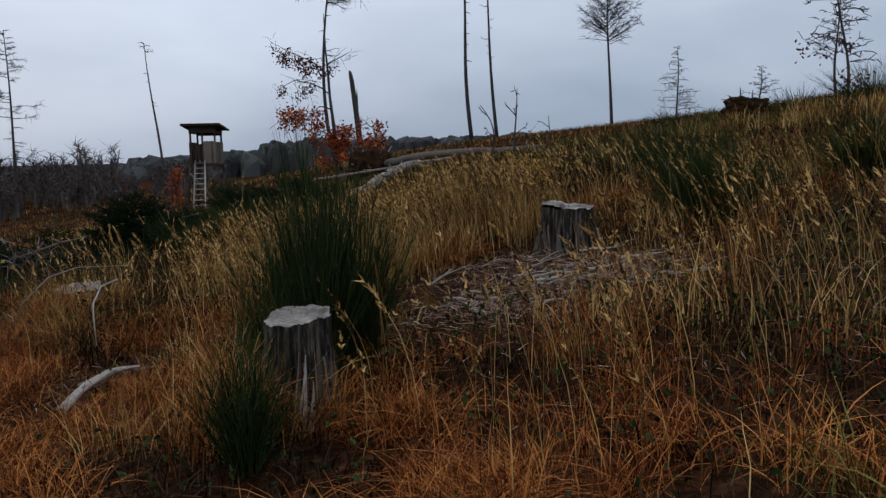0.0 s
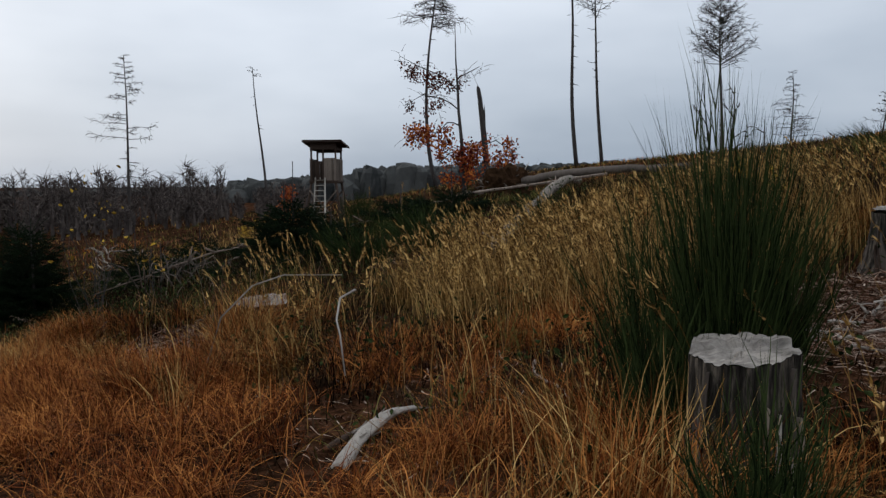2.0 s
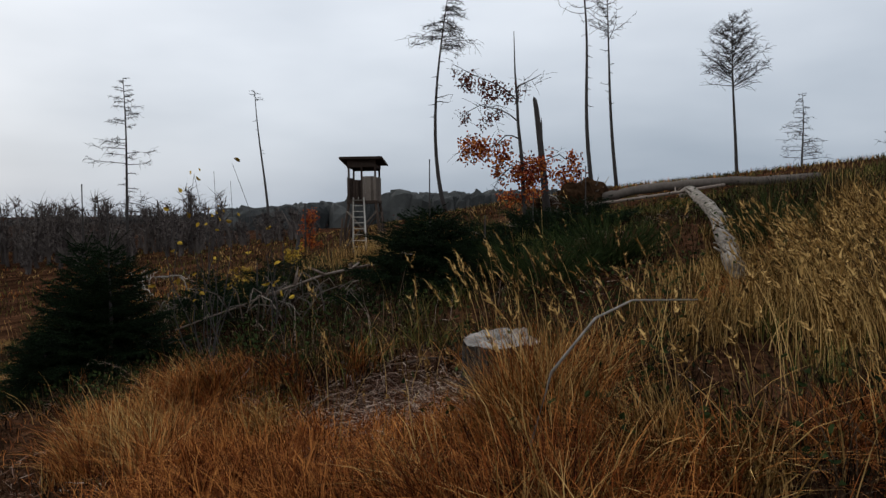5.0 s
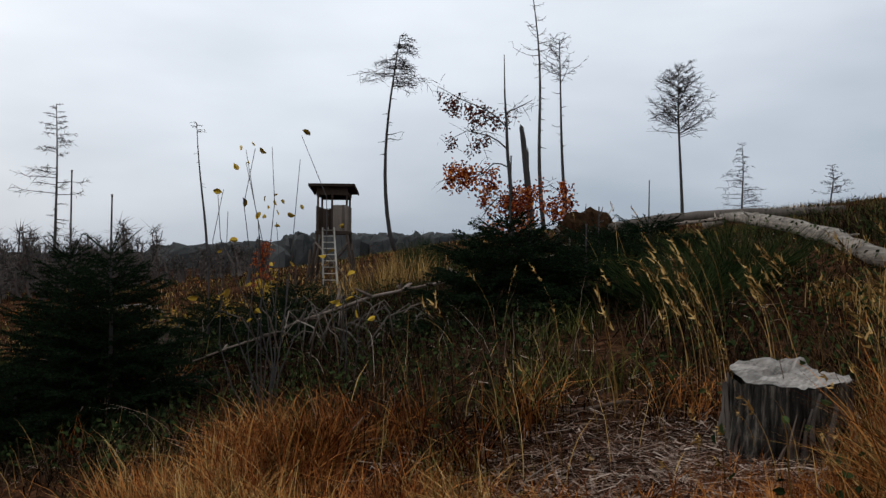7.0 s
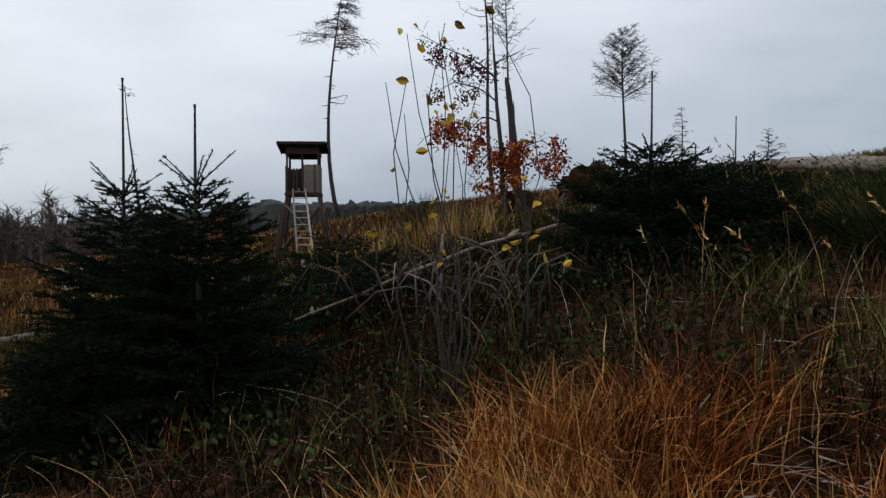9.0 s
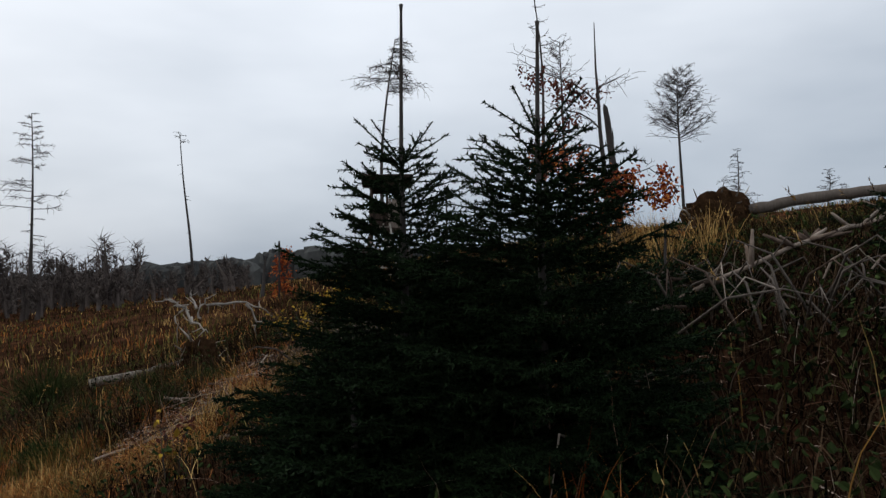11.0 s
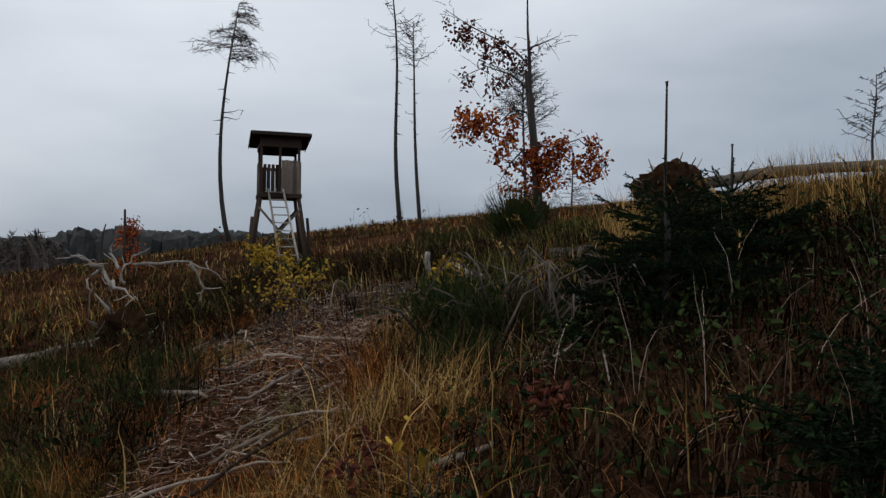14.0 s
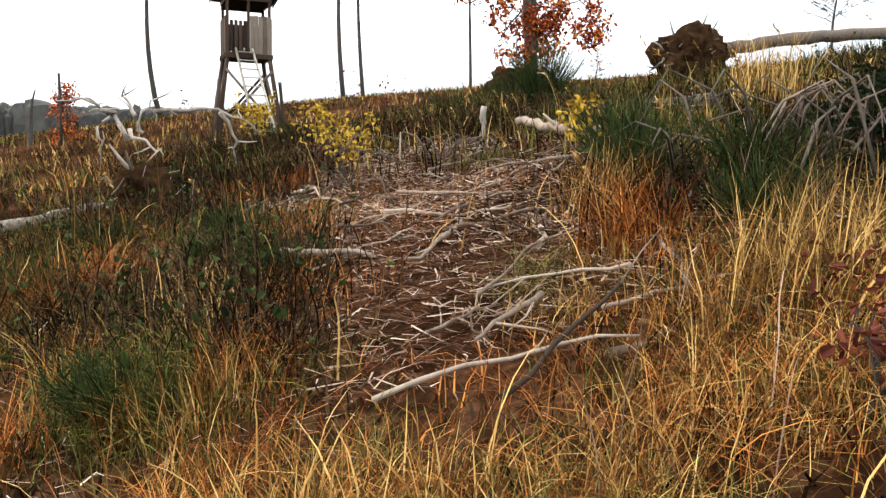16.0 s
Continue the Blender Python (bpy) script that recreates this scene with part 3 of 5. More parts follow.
LB = np.array((0.22, -2.45, gz(SX + 0.4, SY - 2.45) - sz - 0.1))
LT = np.array((-0.13, -D - 0.07, FL + 0.08))
for sxn in (-1, 1):
    part("rail", Build().tube([LB + (sxn * 0.26, 0, 0), (LB + LT) / 2 + (sxn * 0.235, 0, 0.01), LT + (sxn * 0.21, 0, 0)], [0.036, 0.034, 0.032], 8), RUNG, ladder)
for k in range(11):
    t = (k + 0.75) / 11.2
    c = LB + (LT - LB) * t
    hw = 0.25 - 0.04 * t
    board("rung", (c[0] - hw, c[1] - 0.075, c[2] - 0.014), (c[0] + hw, c[1] - 0.015, c[2] + 0.018), RUNG, ladder)


# ---- spruces ----
def spruce(name, label, x, y, top, radius, seed, leader=0.55, turn=0.0, dense=1.0, near=False):
    """A young spruce: stem, whorls of shoots set with needles, and a bare leader."""
    rng = np.random.default_rng(seed)
    z0 = gz(x, y) - 0.06
    h = top - z0
    ob = thing(name, x, y, z0, label, "tree", "young spruces", turn)
    part("stem", Build().tube([(0, 0, 0), (0.01, 0, h * 0.4), (-0.005, 0.01, h - leader), (0, 0.01, h - 0.03), (0.0, 0.01, h)], [0.028, 0.020, 0.011, 0.007, 0.011], 6), FARBARK, ob)
    shoots, seg = Build(), []

    def shoot(a, b, r):
        shoots.tube([a, b], [r, r * 0.5], 3, False)
        seg.append((a, b))

    z, full = 0.06, h - leader
    while z < full:
        f = z / full
        count = int((7 if f < 0.85 else 6) * dense + 0.5)
        for i in range(count):
            az = 2 * math.pi * (i + rng.uniform(-0.3, 0.3)) / count + z * 9
            ln = (radius * (1 - f) ** 0.85 + 0.16) * rng.uniform(0.75, 1.15)
            rise = -0.14 + 0.72 * f**1.4
            d = np.array([math.cos(az), math.sin(az), 0])
            zz = z + rng.uniform(-0.05, 0.05)
            pts = [np.array([0, 0, zz]) + d * ln * s + np.array([0, 0, ln * (rise * s + 0.12 * s * s)]) for s in (0, 0.35, 0.7, 1.0)]
            for a, b in zip(pts[:-1], pts[1:]):
                shoot(a, b, 0.006)
            side = np.array([-d[1], d[0], 0])
            steps = max(int(ln / (0.068 + 0.02 * (f > 0.6))), 2)
            for k in range(1, steps + 1):
                s = (k + rng.uniform(-0.3, 0.3)) / (steps + 0.6)
                p = np.array([0, 0, zz]) + d * ln * s + np.array([0, 0, ln * (rise * s + 0.12 * s * s)])
                for w in (-1, 1):
                    l2 = ln * (1.05 - s) * rng.uniform(0.35, 0.6) + 0.05
                    e = d * 0.75 + side * w * 0.75 + np.array([0, 0, 0.25 * rise + rng.normal() * 0.15 + 0.05])
                    q = p + e * l2
                    shoot(p, q, 0.0045)
                    if l2 > 0.16:
                        for w2 in (-1, 1):
                            m = p + e * l2 * rng.uniform(0.4, 0.7)
                            shoot(m, m + (d * 0.9 + side * w2 * 0.6 + np.array([0, 0, rng.normal() * 0.15])) * l2 * 0.45, 0.004)
        z += (0.14 if near else 0.16) - 0.02 * f
    for i in range(5):
        az = 2 * math.pi * i / 5 + 0.4
        a = np.array([0, 0, full])
        shoot(a, a + np.array([math.cos(az) * 0.25, math.sin(az) * 0.25, 0.20 + rng.uniform(-0.05, 0.05)]), 0.006)
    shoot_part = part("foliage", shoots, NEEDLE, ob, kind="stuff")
    A, B = np.array([s[0] for s in seg]), np.array([s[1] for s in seg])
    length = np.linalg.norm(B - A, axis=1)
    per = np.maximum((length * (260 if near else 90)).astype(int), 8)
    pick = np.repeat(np.arange(len(seg)), per)
    t = rng.uniform(0, 1, len(pick))[:, None]
    base = A[pick] + (B[pick] - A[pick]) * t
    d = (B - A)[pick] / length[pick][:, None]
    out = np.cross(d, rng.normal(size=(len(pick), 3)))
    out /= np.linalg.norm(out, axis=1)[:, None]
    tip = base + (out * 0.85 + d * 0.6) * rng.uniform(0.013, 0.026, len(pick))[:, None]
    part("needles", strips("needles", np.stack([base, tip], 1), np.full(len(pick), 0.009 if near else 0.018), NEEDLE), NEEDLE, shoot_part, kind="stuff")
    return ob


SPRUCE = "bushy young spruce with a long bare leader, among dead grass"
LOW = "low young spruce with dense dark branches"
for x, y, top, radius, seed, leader, dense, label in (
    (-10.42, 12.27, 1.38, 0.86, 31, 0.82, 1.3, SPRUCE), (-9.78, 11.77, 1.12, 0.88, 32, 0.52, 1.45, SPRUCE), (-6.35, 13.55, 1.68, 1.25, 33, 0.75, 2.0, SPRUCE),
    (-4.25, 16.9, 1.75, 1.25, 34, 0.7, 2.0, SPRUCE), (-5.1, 16.0, 1.30, 1.2, 36, 0.4, 2.0, SPRUCE), (-10.25, 15.3, 0.72, 0.75, 35, 0.72, 1.2, SPRUCE),
    (-9.3, 16.1, 0.50, 1.0, 37, 0.35, 1.3, LOW), (-10.75, 12.85, -0.5, 0.55, 38, 0.15, 1.4, LOW),
    (-8.75, 13.6, 0.35, 0.75, 40, 0.35, 1.2, LOW), (-10.6, 11.75, -0.5, 0.6, 47, 0.02, 2.0, LOW), (-5.6, 13.2, 0.95, 1.0, 48, 0.3, 1.8, LOW)):
    spruce("spruce_tree", label, x, y, top, radius, seed, leader, 0.0, dense, seed in (31, 32, 35))


# ---- broom bushes ----
def broom(x, y, height, spread, count, seed, label="tall dark green broom bush with upright whip stems"):
    rng = np.random.default_rng(seed)
    z = gz(x, y)
    ob = thing("broom_bush", x, y, z - 0.03, label, "bush", "broom bushes")
    az, q = rng.uniform(0, 6.28, count), np.sqrt(rng.uniform(0, 1, count))
    foot = np.stack([np.cos(az) * q * spread * 0.35, np.sin(az) * q * spread * 0.35, np.zeros(count)], -1)
    hgt = height * rng.uniform(0.45, 1.0, count) * (1.05 - 0.35 * q)
    lean = np.stack([np.cos(az) * q * spread, np.sin(az) * q * spread, np.zeros(count)], -1) + rng.normal(size=(count, 3)) * 0.05 * height * np.array([1, 1, 0])
    s = np.linspace(0, 1, 6)[None, :, None]
    pts = foot[:, None] + lean[:, None] * (s**1.4) + np.array([0, 0, 1.0]) * hgt[:, None, None] * s
    pts = pts + rng.normal(size=pts.shape) * 0.012 * s
    part("whip_clump", strips("whip_clump", pts, rng.uniform(0.007, 0.012, count), BROOM), BROOM, ob, kind="stuff")
    k = count * 5
    pick = rng.integers(0, count, k)
    st = rng.integers(1, 5, k)
    a = pts[pick, st]
    b = a + (pts[pick, st + 1] - a) * 1.1 + rng.normal(size=(k, 3)) * np.array([0.05, 0.05, 0.03]) + np.array([0, 0, 0.06])
    part("foliage", strips("foliage", np.stack([a, (a + b) / 2 + rng.normal(size=(k, 3)) * 0.008, b], 1), np.full(k, 0.006), BROOM), BROOM, ob, kind="stuff")
    return ob


broom(-1.42, 5.40, 1.45, 0.30, 260, 51)
broom(-1.15, 5.12, 1.95, 0.28, 480, 52)
broom(-0.95, 5.40, 1.55, 0.30, 380, 65)
broom(-1.45, 4.92, 1.1, 0.22, 170, 66)
broom(-1.27, 3.80, 0.92, 0.2, 230, 67, "slender dark broom bush beside a tall stump")
broom(2.66, 10.97, 1.2, 0.8, 620, 53, "dark broom bush among straw grass")
broom(2.35, 8.4, 1.15, 0.6, 620, 63, "dark broom bush among straw grass")
broom(4.6, 9.6, 0.9, 0.7, 420, 64, "dark broom bush among straw grass")
broom(8.9, 18.6, 1.3, 1.1, 420, 54)
broom(7.6, 19.6, 0.9, 0.9, 260, 55)
broom(5.2, 20.8, 0.8, 1.0, 240, 56)
broom(-8.3, 24.6, 1.35, 0.55, 560, 57)
broom(-7.3, 28.5, 1.0, 0.7, 260, 58)
broom(-9.0, 27.0, 0.8, 0.7, 220, 59)
broom(-16.2, 19.6, 0.95, 0.55, 300, 60, "broom bush beside a fallen log")
broom(-4.85, 12.45, 0.75, 0.7, 380, 68, "dark broom bush among dry weeds")
broom(-4.1, 13.2, 0.8, 0.75, 380, 69, "dark broom bush among dry weeds")
for bx, by, bh, bs, bn in ((-11.35, 16.4, 0.6, 0.3, 260), (-11.1, 15.75, 0.5, 0.3, 220), (-11.0, 17.2, 0.6, 0.35, 260), (-11.55, 15.2, 0.42, 0.22, 150)):
    broom(bx, by, bh, bs, bn, 700 + bn + int(by * 10), "leafy green broom bush beside a brash lane")
for bx, by, bh, bs, bn in ((-13.45, 18.6, 0.34, 0.34, 300), (-13.6, 17.6, 0.30, 0.36, 300), (-14.4, 19.2, 0.32, 0.4, 300), (-13.3, 16.7, 0.26, 0.28, 220), (-14.7, 17.8, 0.3, 0.4, 300), (-14.05, 15.65, 0.34, 0.24, 340)):
    broom(bx, by, bh, bs, bn, 900 + bn + int(by * 10), "low dark green heathery bush in olive grass")
broom(-2.3, 13.0, 0.9, 0.6, 220, 61, "low broom bush among straw grass")
broom(-12.0, 27.0, 0.6, 0.8, 200, 62, "low broom bush among straw grass")


# ---- stumps, logs, root plates ----
def stump(name, label, x, y, top, r, seed, flare=1.5, turn=0.0, wedge=None):
    """A sawn stump: grooved, flared sides with root toes, loose bark, a ragged cut face; wedge: where a torn root shows pale wood."""
    rng = np.random.default_rng(seed)
    z0 = gz(x, y) - 0.08
    h = top - z0
    ob = thing(name, x, y, z0, label, "tree stump", "tree stumps", turn)
    n, rows = 84, 12
    body = Build()
    ph = rng.uniform(0, 6.28, 4)
    groove = rng.normal(size=n) * 0.022 - 0.09 * (rng.uniform(size=n) < 0.12)
    rim_z = np.convolve(np.tile(rng.normal(size=n), 3), np.ones(5) / 5, "same")[n:2 * n] * 0.013

    def toe(a, t):
        return (flare - 1) * (1 - t) ** 2.4 * (0.7 + 0.55 * math.sin(4 * a + ph[2]) + 0.25 * math.sin(7 * a + ph[3]))

    for i in range(rows):
        t = i / (rows - 1)
        for j in range(n):
            a = 2 * math.pi * j / n
            flute = 1 + 0.035 * math.sin(3 * a + ph[0]) + 0.025 * math.sin(5 * a + ph[1]) + groove[j] * (1.2 - 0.5 * t)
            rr = r * (flute + toe(a, t)) * (1 + rng.normal() * 0.006)
            body.v.append((rr * math.cos(a), rr * math.sin(a), h * t + (0.018 * math.sin(a + 1) + rim_z[j]) * (t == 1)))
    for i in range(rows - 1):
        for j in range(n):
            a, b = i * n + j, i * n + (j + 1) % n
            body.f.append((a, b, b + n, a + n))
            body.smooth.append(False)
    part("trunk", body, STUMPWOOD, ob, "dark grey weathered wood sides")
    face = Build()
    rim = [Vector(body.v[(rows - 1) * n + j]) for j in range(n)]
    rings = 6
    for i in range(rings):
        s = 1 - i / rings
        for p in rim:
            step = 0.026 if p.y * s > 0.2 * r else 0.0
            ridge = 0.007 * math.sin(p.x * s * 70 + ph[0]) * (i > 0)
            face.v.append((p.x * s * (0.99 if i == 0 else 1), p.y * s * (0.99 if i == 0 else 1), top - z0 + (p.z - h) * (s**2) + step + ridge + 0.003 + rng.normal() * 0.003))
    for i in range(rings - 1):
        for j in range(n):
            a, b = i * n + j, i * n + (j + 1) % n
            face.f.append((a, b, b + n, a + n))
            face.smooth.append(False)
    face.f.append(tuple((rings - 1) * n + j for j in range(n)))
    face.smooth.append(False)
    part("cut_face", face, CUT, ob, "pale grey saw-cut face")

    def sliver(label_name, a, lo, hi, wide, out, mat, words=""):
        """A flat strip of bark or wood that follows the side."""
        strip = Build()
        steps = 6
        for k in range(steps):
            t = k / (steps - 1)
            z = lo + (hi - lo) * t
            c = a + 0.10 * math.sin(t * 2.5 + a)
            half = wide * (0.12 + 0.88 * (1 - t) ** 0.7) * rng.uniform(0.75, 1.2) / r
            for e, q in ((-1, 0.0), (0, 0.012), (1, 0.0), (0, -0.012)):
                rr = r * (1.015 + toe(c + e * half, z / h)) + out + q
                strip.v.append((rr * math.cos(c + e * half), rr * math.sin(c + e * half), z))
        for k in range(steps - 1):
            for e in range(4):
                p, q = 4 * k + e, 4 * k + (e + 1) % 4
                strip.f.append((p, q, q + 4, p + 4))
                strip.smooth.append(False)
        strip.f += [(3, 2, 1, 0), tuple(4 * (steps - 1) + e for e in range(4))]
        strip.smooth += [False, False]
        part(label_name, strip, mat, ob, words)

    for k in range(10):
        lo = rng.uniform(0.05, 0.4) * h
        sliver("bark_strip", rng.uniform(0, 6.28), lo, rng.uniform(0.65, 0.97) * h, rng.uniform(0.012, 0.035), 0.004, BARK)
    for k in range(12):
        sliver("splinter", rng.uniform(0, 6.28), 0.02 * h, rng.uniform(0.3, 0.8) * h, rng.uniform(0.006, 0.014), 0.008, STICK, "grey splintered wood")
    if wedge is not None:
        for k, (da, hi, wide) in enumerate(((0.0, 0.74, 0.020), (0.13, 0.52, 0.013), (0.42, 0.44, 0.012), (-0.13, 0.36, 0.009), (0.75, 0.36, 0.012))):
            sliver("torn_root", radians(wedge) - radians(turn) + da, 0.02 * h, hi * h, wide, 0.022 + 0.008 * (k % 2), PALE, "pale torn root wood")
    return ob


stump("tree_stump", "tall grey spruce stump with flared splintered roots in rust grass", -1.18, 4.63, 0.63, 0.205, 71, 1.75, 0.0, -72)
stump("tree_stump", "low wide stump with a pale cut top beside wood chips", -5.10, 9.25, 0.05, 0.275, 72, 1.25, 40)
stump("tree_stump", "dark old stump with a ragged top behind a brash heap", 0.85, 8.25, 1.04, 0.27, 73, 1.4, 80)


def bark_slab(pts, width, label):
    """A split slab of wood, hollow below and bent along its length."""
    pts = [np.array(p) for p in pts]
    o = pts[0].copy()
    ob = thing("wood_slab", *o, label, "wood slab")
    rng = np.random.default_rng(77)
    body = Build()
    n, m = 9, 7
    t = np.linspace(0, len(pts) - 1, n)
    axis = pts[-1] - pts[0]
    side = np.cross(axis, (0, 0, 1.0))
    side /= np.linalg.norm(side)
    for i in range(n):
        k = min(int(t[i]), len(pts) - 2)
        c = pts[k] + (pts[k + 1] - pts[k]) * (t[i] - k) - o
        w = width * (1 - 0.45 * (i / (n - 1)) ** 2) * rng.uniform(0.9, 1.1)
        for low in (0, 1):
            for j in range(m):
                a = math.pi * (j / (m - 1) - 0.5) * 0.8
                r = w * (1 - 0.16 * low) * rng.uniform(0.95, 1.05)
                body.v.append(tuple(c + side * math.sin(a) * r + np.array([0, 0, (math.cos(a) - 0.5) * r * 0.7 - 0.012 * low])))
    for i in range(n - 1):
        for j in range(m - 1):
            a = i * 2 * m + j
            body.f.append((a, a + 1, a + 1 + 2 * m, a + 2 * m))
            b = a + m
            body.f.append((b, b + 2 * m, b + 1 + 2 * m, b + 1))
            body.smooth += [True, True]
        for j, flip in ((0, False), (m - 1, True)):
            a, b = i * 2 * m + j, i * 2 * m + m + j
            q = (a, a + 2 * m, b + 2 * m, b)
            body.f.append(q[::-1] if flip else q)
            body.smooth.append(False)
    for i in (0, n - 1):
        for j in range(m - 1):
            a = i * 2 * m + j
            body.f.append((a, a + m, a + m + 1, a + 1))
            body.smooth.append(False)
    part("slab", body, PALE, ob)
    for k in range(5):
        p = pts[1] - o + rng.normal(size=3) * 0.03
        d = axis * rng.uniform(0.2, 0.5) + rng.normal(size=3) * 0.02
        part("splinter", Build().tube([p, p + d * 0.5 + rng.normal(size=3) * 0.01, p + d], [0.008, 0.006, 0.002], 4), PALE, ob)


bark_slab([(-2.956, 5.018, -0.08), (-2.90, 5.231, 0.02), (-2.812, 5.486, 0.067), (-2.727, 5.708, 0.03)], 0.05, "pale curved slab of split wood in rust grass")


def log(name, label, pts, r0, r1, mat, seed, stubs=8, category="log", sides=11, group="fallen logs"):
    """A fallen stem with knots and broken branch stubs."""
    rng = np.random.default_rng(seed)
    pts = [np.array(p, float) for p in pts]
    o = pts[0].copy()
    ob = thing(name, *o, label, category, group)
    fine, steps = [], 5
    for a, b in zip(pts[:-1], pts[1:]):
        for k in range(steps):
            fine.append(a + (b - a) * k / steps - o + rng.normal(size=3) * 0.012)
    fine.append(pts[-1] - o)
    n = len(fine)
    rad = [(r0 + (r1 - r0) * i / (n - 1)) * rng.uniform(0.94, 1.06) for i in range(n)]
    part("stem", Build().tube(fine, rad, sides), mat, ob)
    for _ in range(stubs):
        i = rng.integers(1, n - 1)
        d = rng.normal(size=3)
        d[2] = abs(d[2]) * 0.8
        d *= rng.uniform(0.08, 0.3) / np.linalg.norm(d)
        part("branch_stub", Build().tube([fine[i], fine[i] + d * 0.6, fine[i] + d], [0.022, 0.016, 0.008], 5), mat, ob)
    return ob


log("fallen_log", "long thin bleached fallen trunk across the slope", [(-9.6, 12.9, -0.48), (-7.86, 13.74, 0.16), (-6.3, 15.6, 0.45), (-4.1, 18.3, 1.1), (-1.0, 22.0, 1.55)], 0.009, 0.036, STICK, 81, 40)
log("fallen_log", "thick pale fallen trunk lying down the slope", [(-2.95, 11.6, 0.38), (-2.76, 13.07, 0.63), (-2.5, 15.0, 0.90), (-2.35, 16.7, 1.10), (-2.04, 20.0, 1.38), (-1.7, 23.3, 1.38)], 0.095, 0.105, TRUNK, 82, 5)
log("fallen_log", "grey fallen trunk still held by its upturned root plate", [(-3.4, 26.4, 1.38), (-2.5, 25.9, 1.56), (-1.4, 25.3, 1.68), (0.0, 24.8, 1.74), (1.8, 24.3, 1.78)], 0.135, 0.11, BARK, 83, 6)
log("log", "short bleached log lying in a brash heap", [(-10.43, 20.5, -0.42), (-10.42, 19.9, -0.50), (-10.46, 19.2, -0.54), (-10.45, 18.5, -0.60)], 0.04, 0.055, STICK, 84, 3)
log("log", "mossy grey log lying in green grass", [(-16.1, 20.7, -1.72), (-15.3, 21.1, -1.60), (-14.6, 21.5, -1.46)], 0.075, 0.065, TRUNK, 85, 1)
log("log", "grey log half sunk in grass below a root plate", [(-9.65, 20.6, gz(-9.65, 20.6) + 0.07), (-9.5, 19.6, gz(-9.5, 19.6) + 0.06), (-9.3, 18.5, gz(-9.3, 18.5) + 0.05)], 0.085, 0.08, STUMPWOOD, 86, 2)
log("wooden_post", "pale upright stake in a brash heap", [(-10.55, 21.25, -1.0), (-10.56, 21.25, -0.6), (-10.57, 21.24, -0.27)], 0.04, 0.04, PALE, 87, 0, "post", 7, "stakes")


def root_plate(name, label, x, y, top, w, seed, base=None, roots=26, up=8):
    """Upturned roots: a lumpy mass of soil with broken roots sticking out."""
    rng = np.random.default_rng(seed)
    z0 = (gz(x, y) if base is None else base) - 0.1
    h = top - z0
    ob = thing(name, x, y, z0, label, "root plate")
    bm = bmesh.new()
    bmesh.ops.create_icosphere(bm, subdivisions=4, radius=1.0)
    for v in bm.verts:
        p = v.co.copy()
        k = 1 + 0.34 * noise.noise(p * 1.6 + Vector((seed, 0, 0))) + 0.24 * noise.noise(p * 3.7) + 0.13 * noise.noise(p * 9) + 0.06 * noise.noise(p * 19)
        v.co = Vector((p.x * k * w / 2, p.y * k * w * 0.36, h * 0.48 + max(p.z * k, -1) * h * 0.5))
    me = bpy.data.meshes.new("soil")
    bm.to_mesh(me)
    bm.free()
    part("soil", me, ROOTSOIL, ob, "dry brown soil clod")
    for i in range(roots):
        a, e = rng.uniform(0, 6.28), rng.uniform(0.1, 1.2) if i < up else rng.uniform(-0.5, 0.9)
        d = np.array([math.cos(a) * math.cos(e), math.sin(a) * math.cos(e) * 0.7, math.sin(e)])
        p = d * np.array([w * 0.42, w * 0.32, h * 0.42]) + (0, 0, h * 0.48)
        ln = rng.uniform(0.15, 0.5)
        q = p + d * ln + rng.normal(size=3) * 0.08
        part("root", Build().tube([p, (p + q) / 2 + rng.normal(size=3) * 0.04, q], [0.03, 0.02, 0.007], 5), BARK if i % 3 else PALE, ob)
    return ob


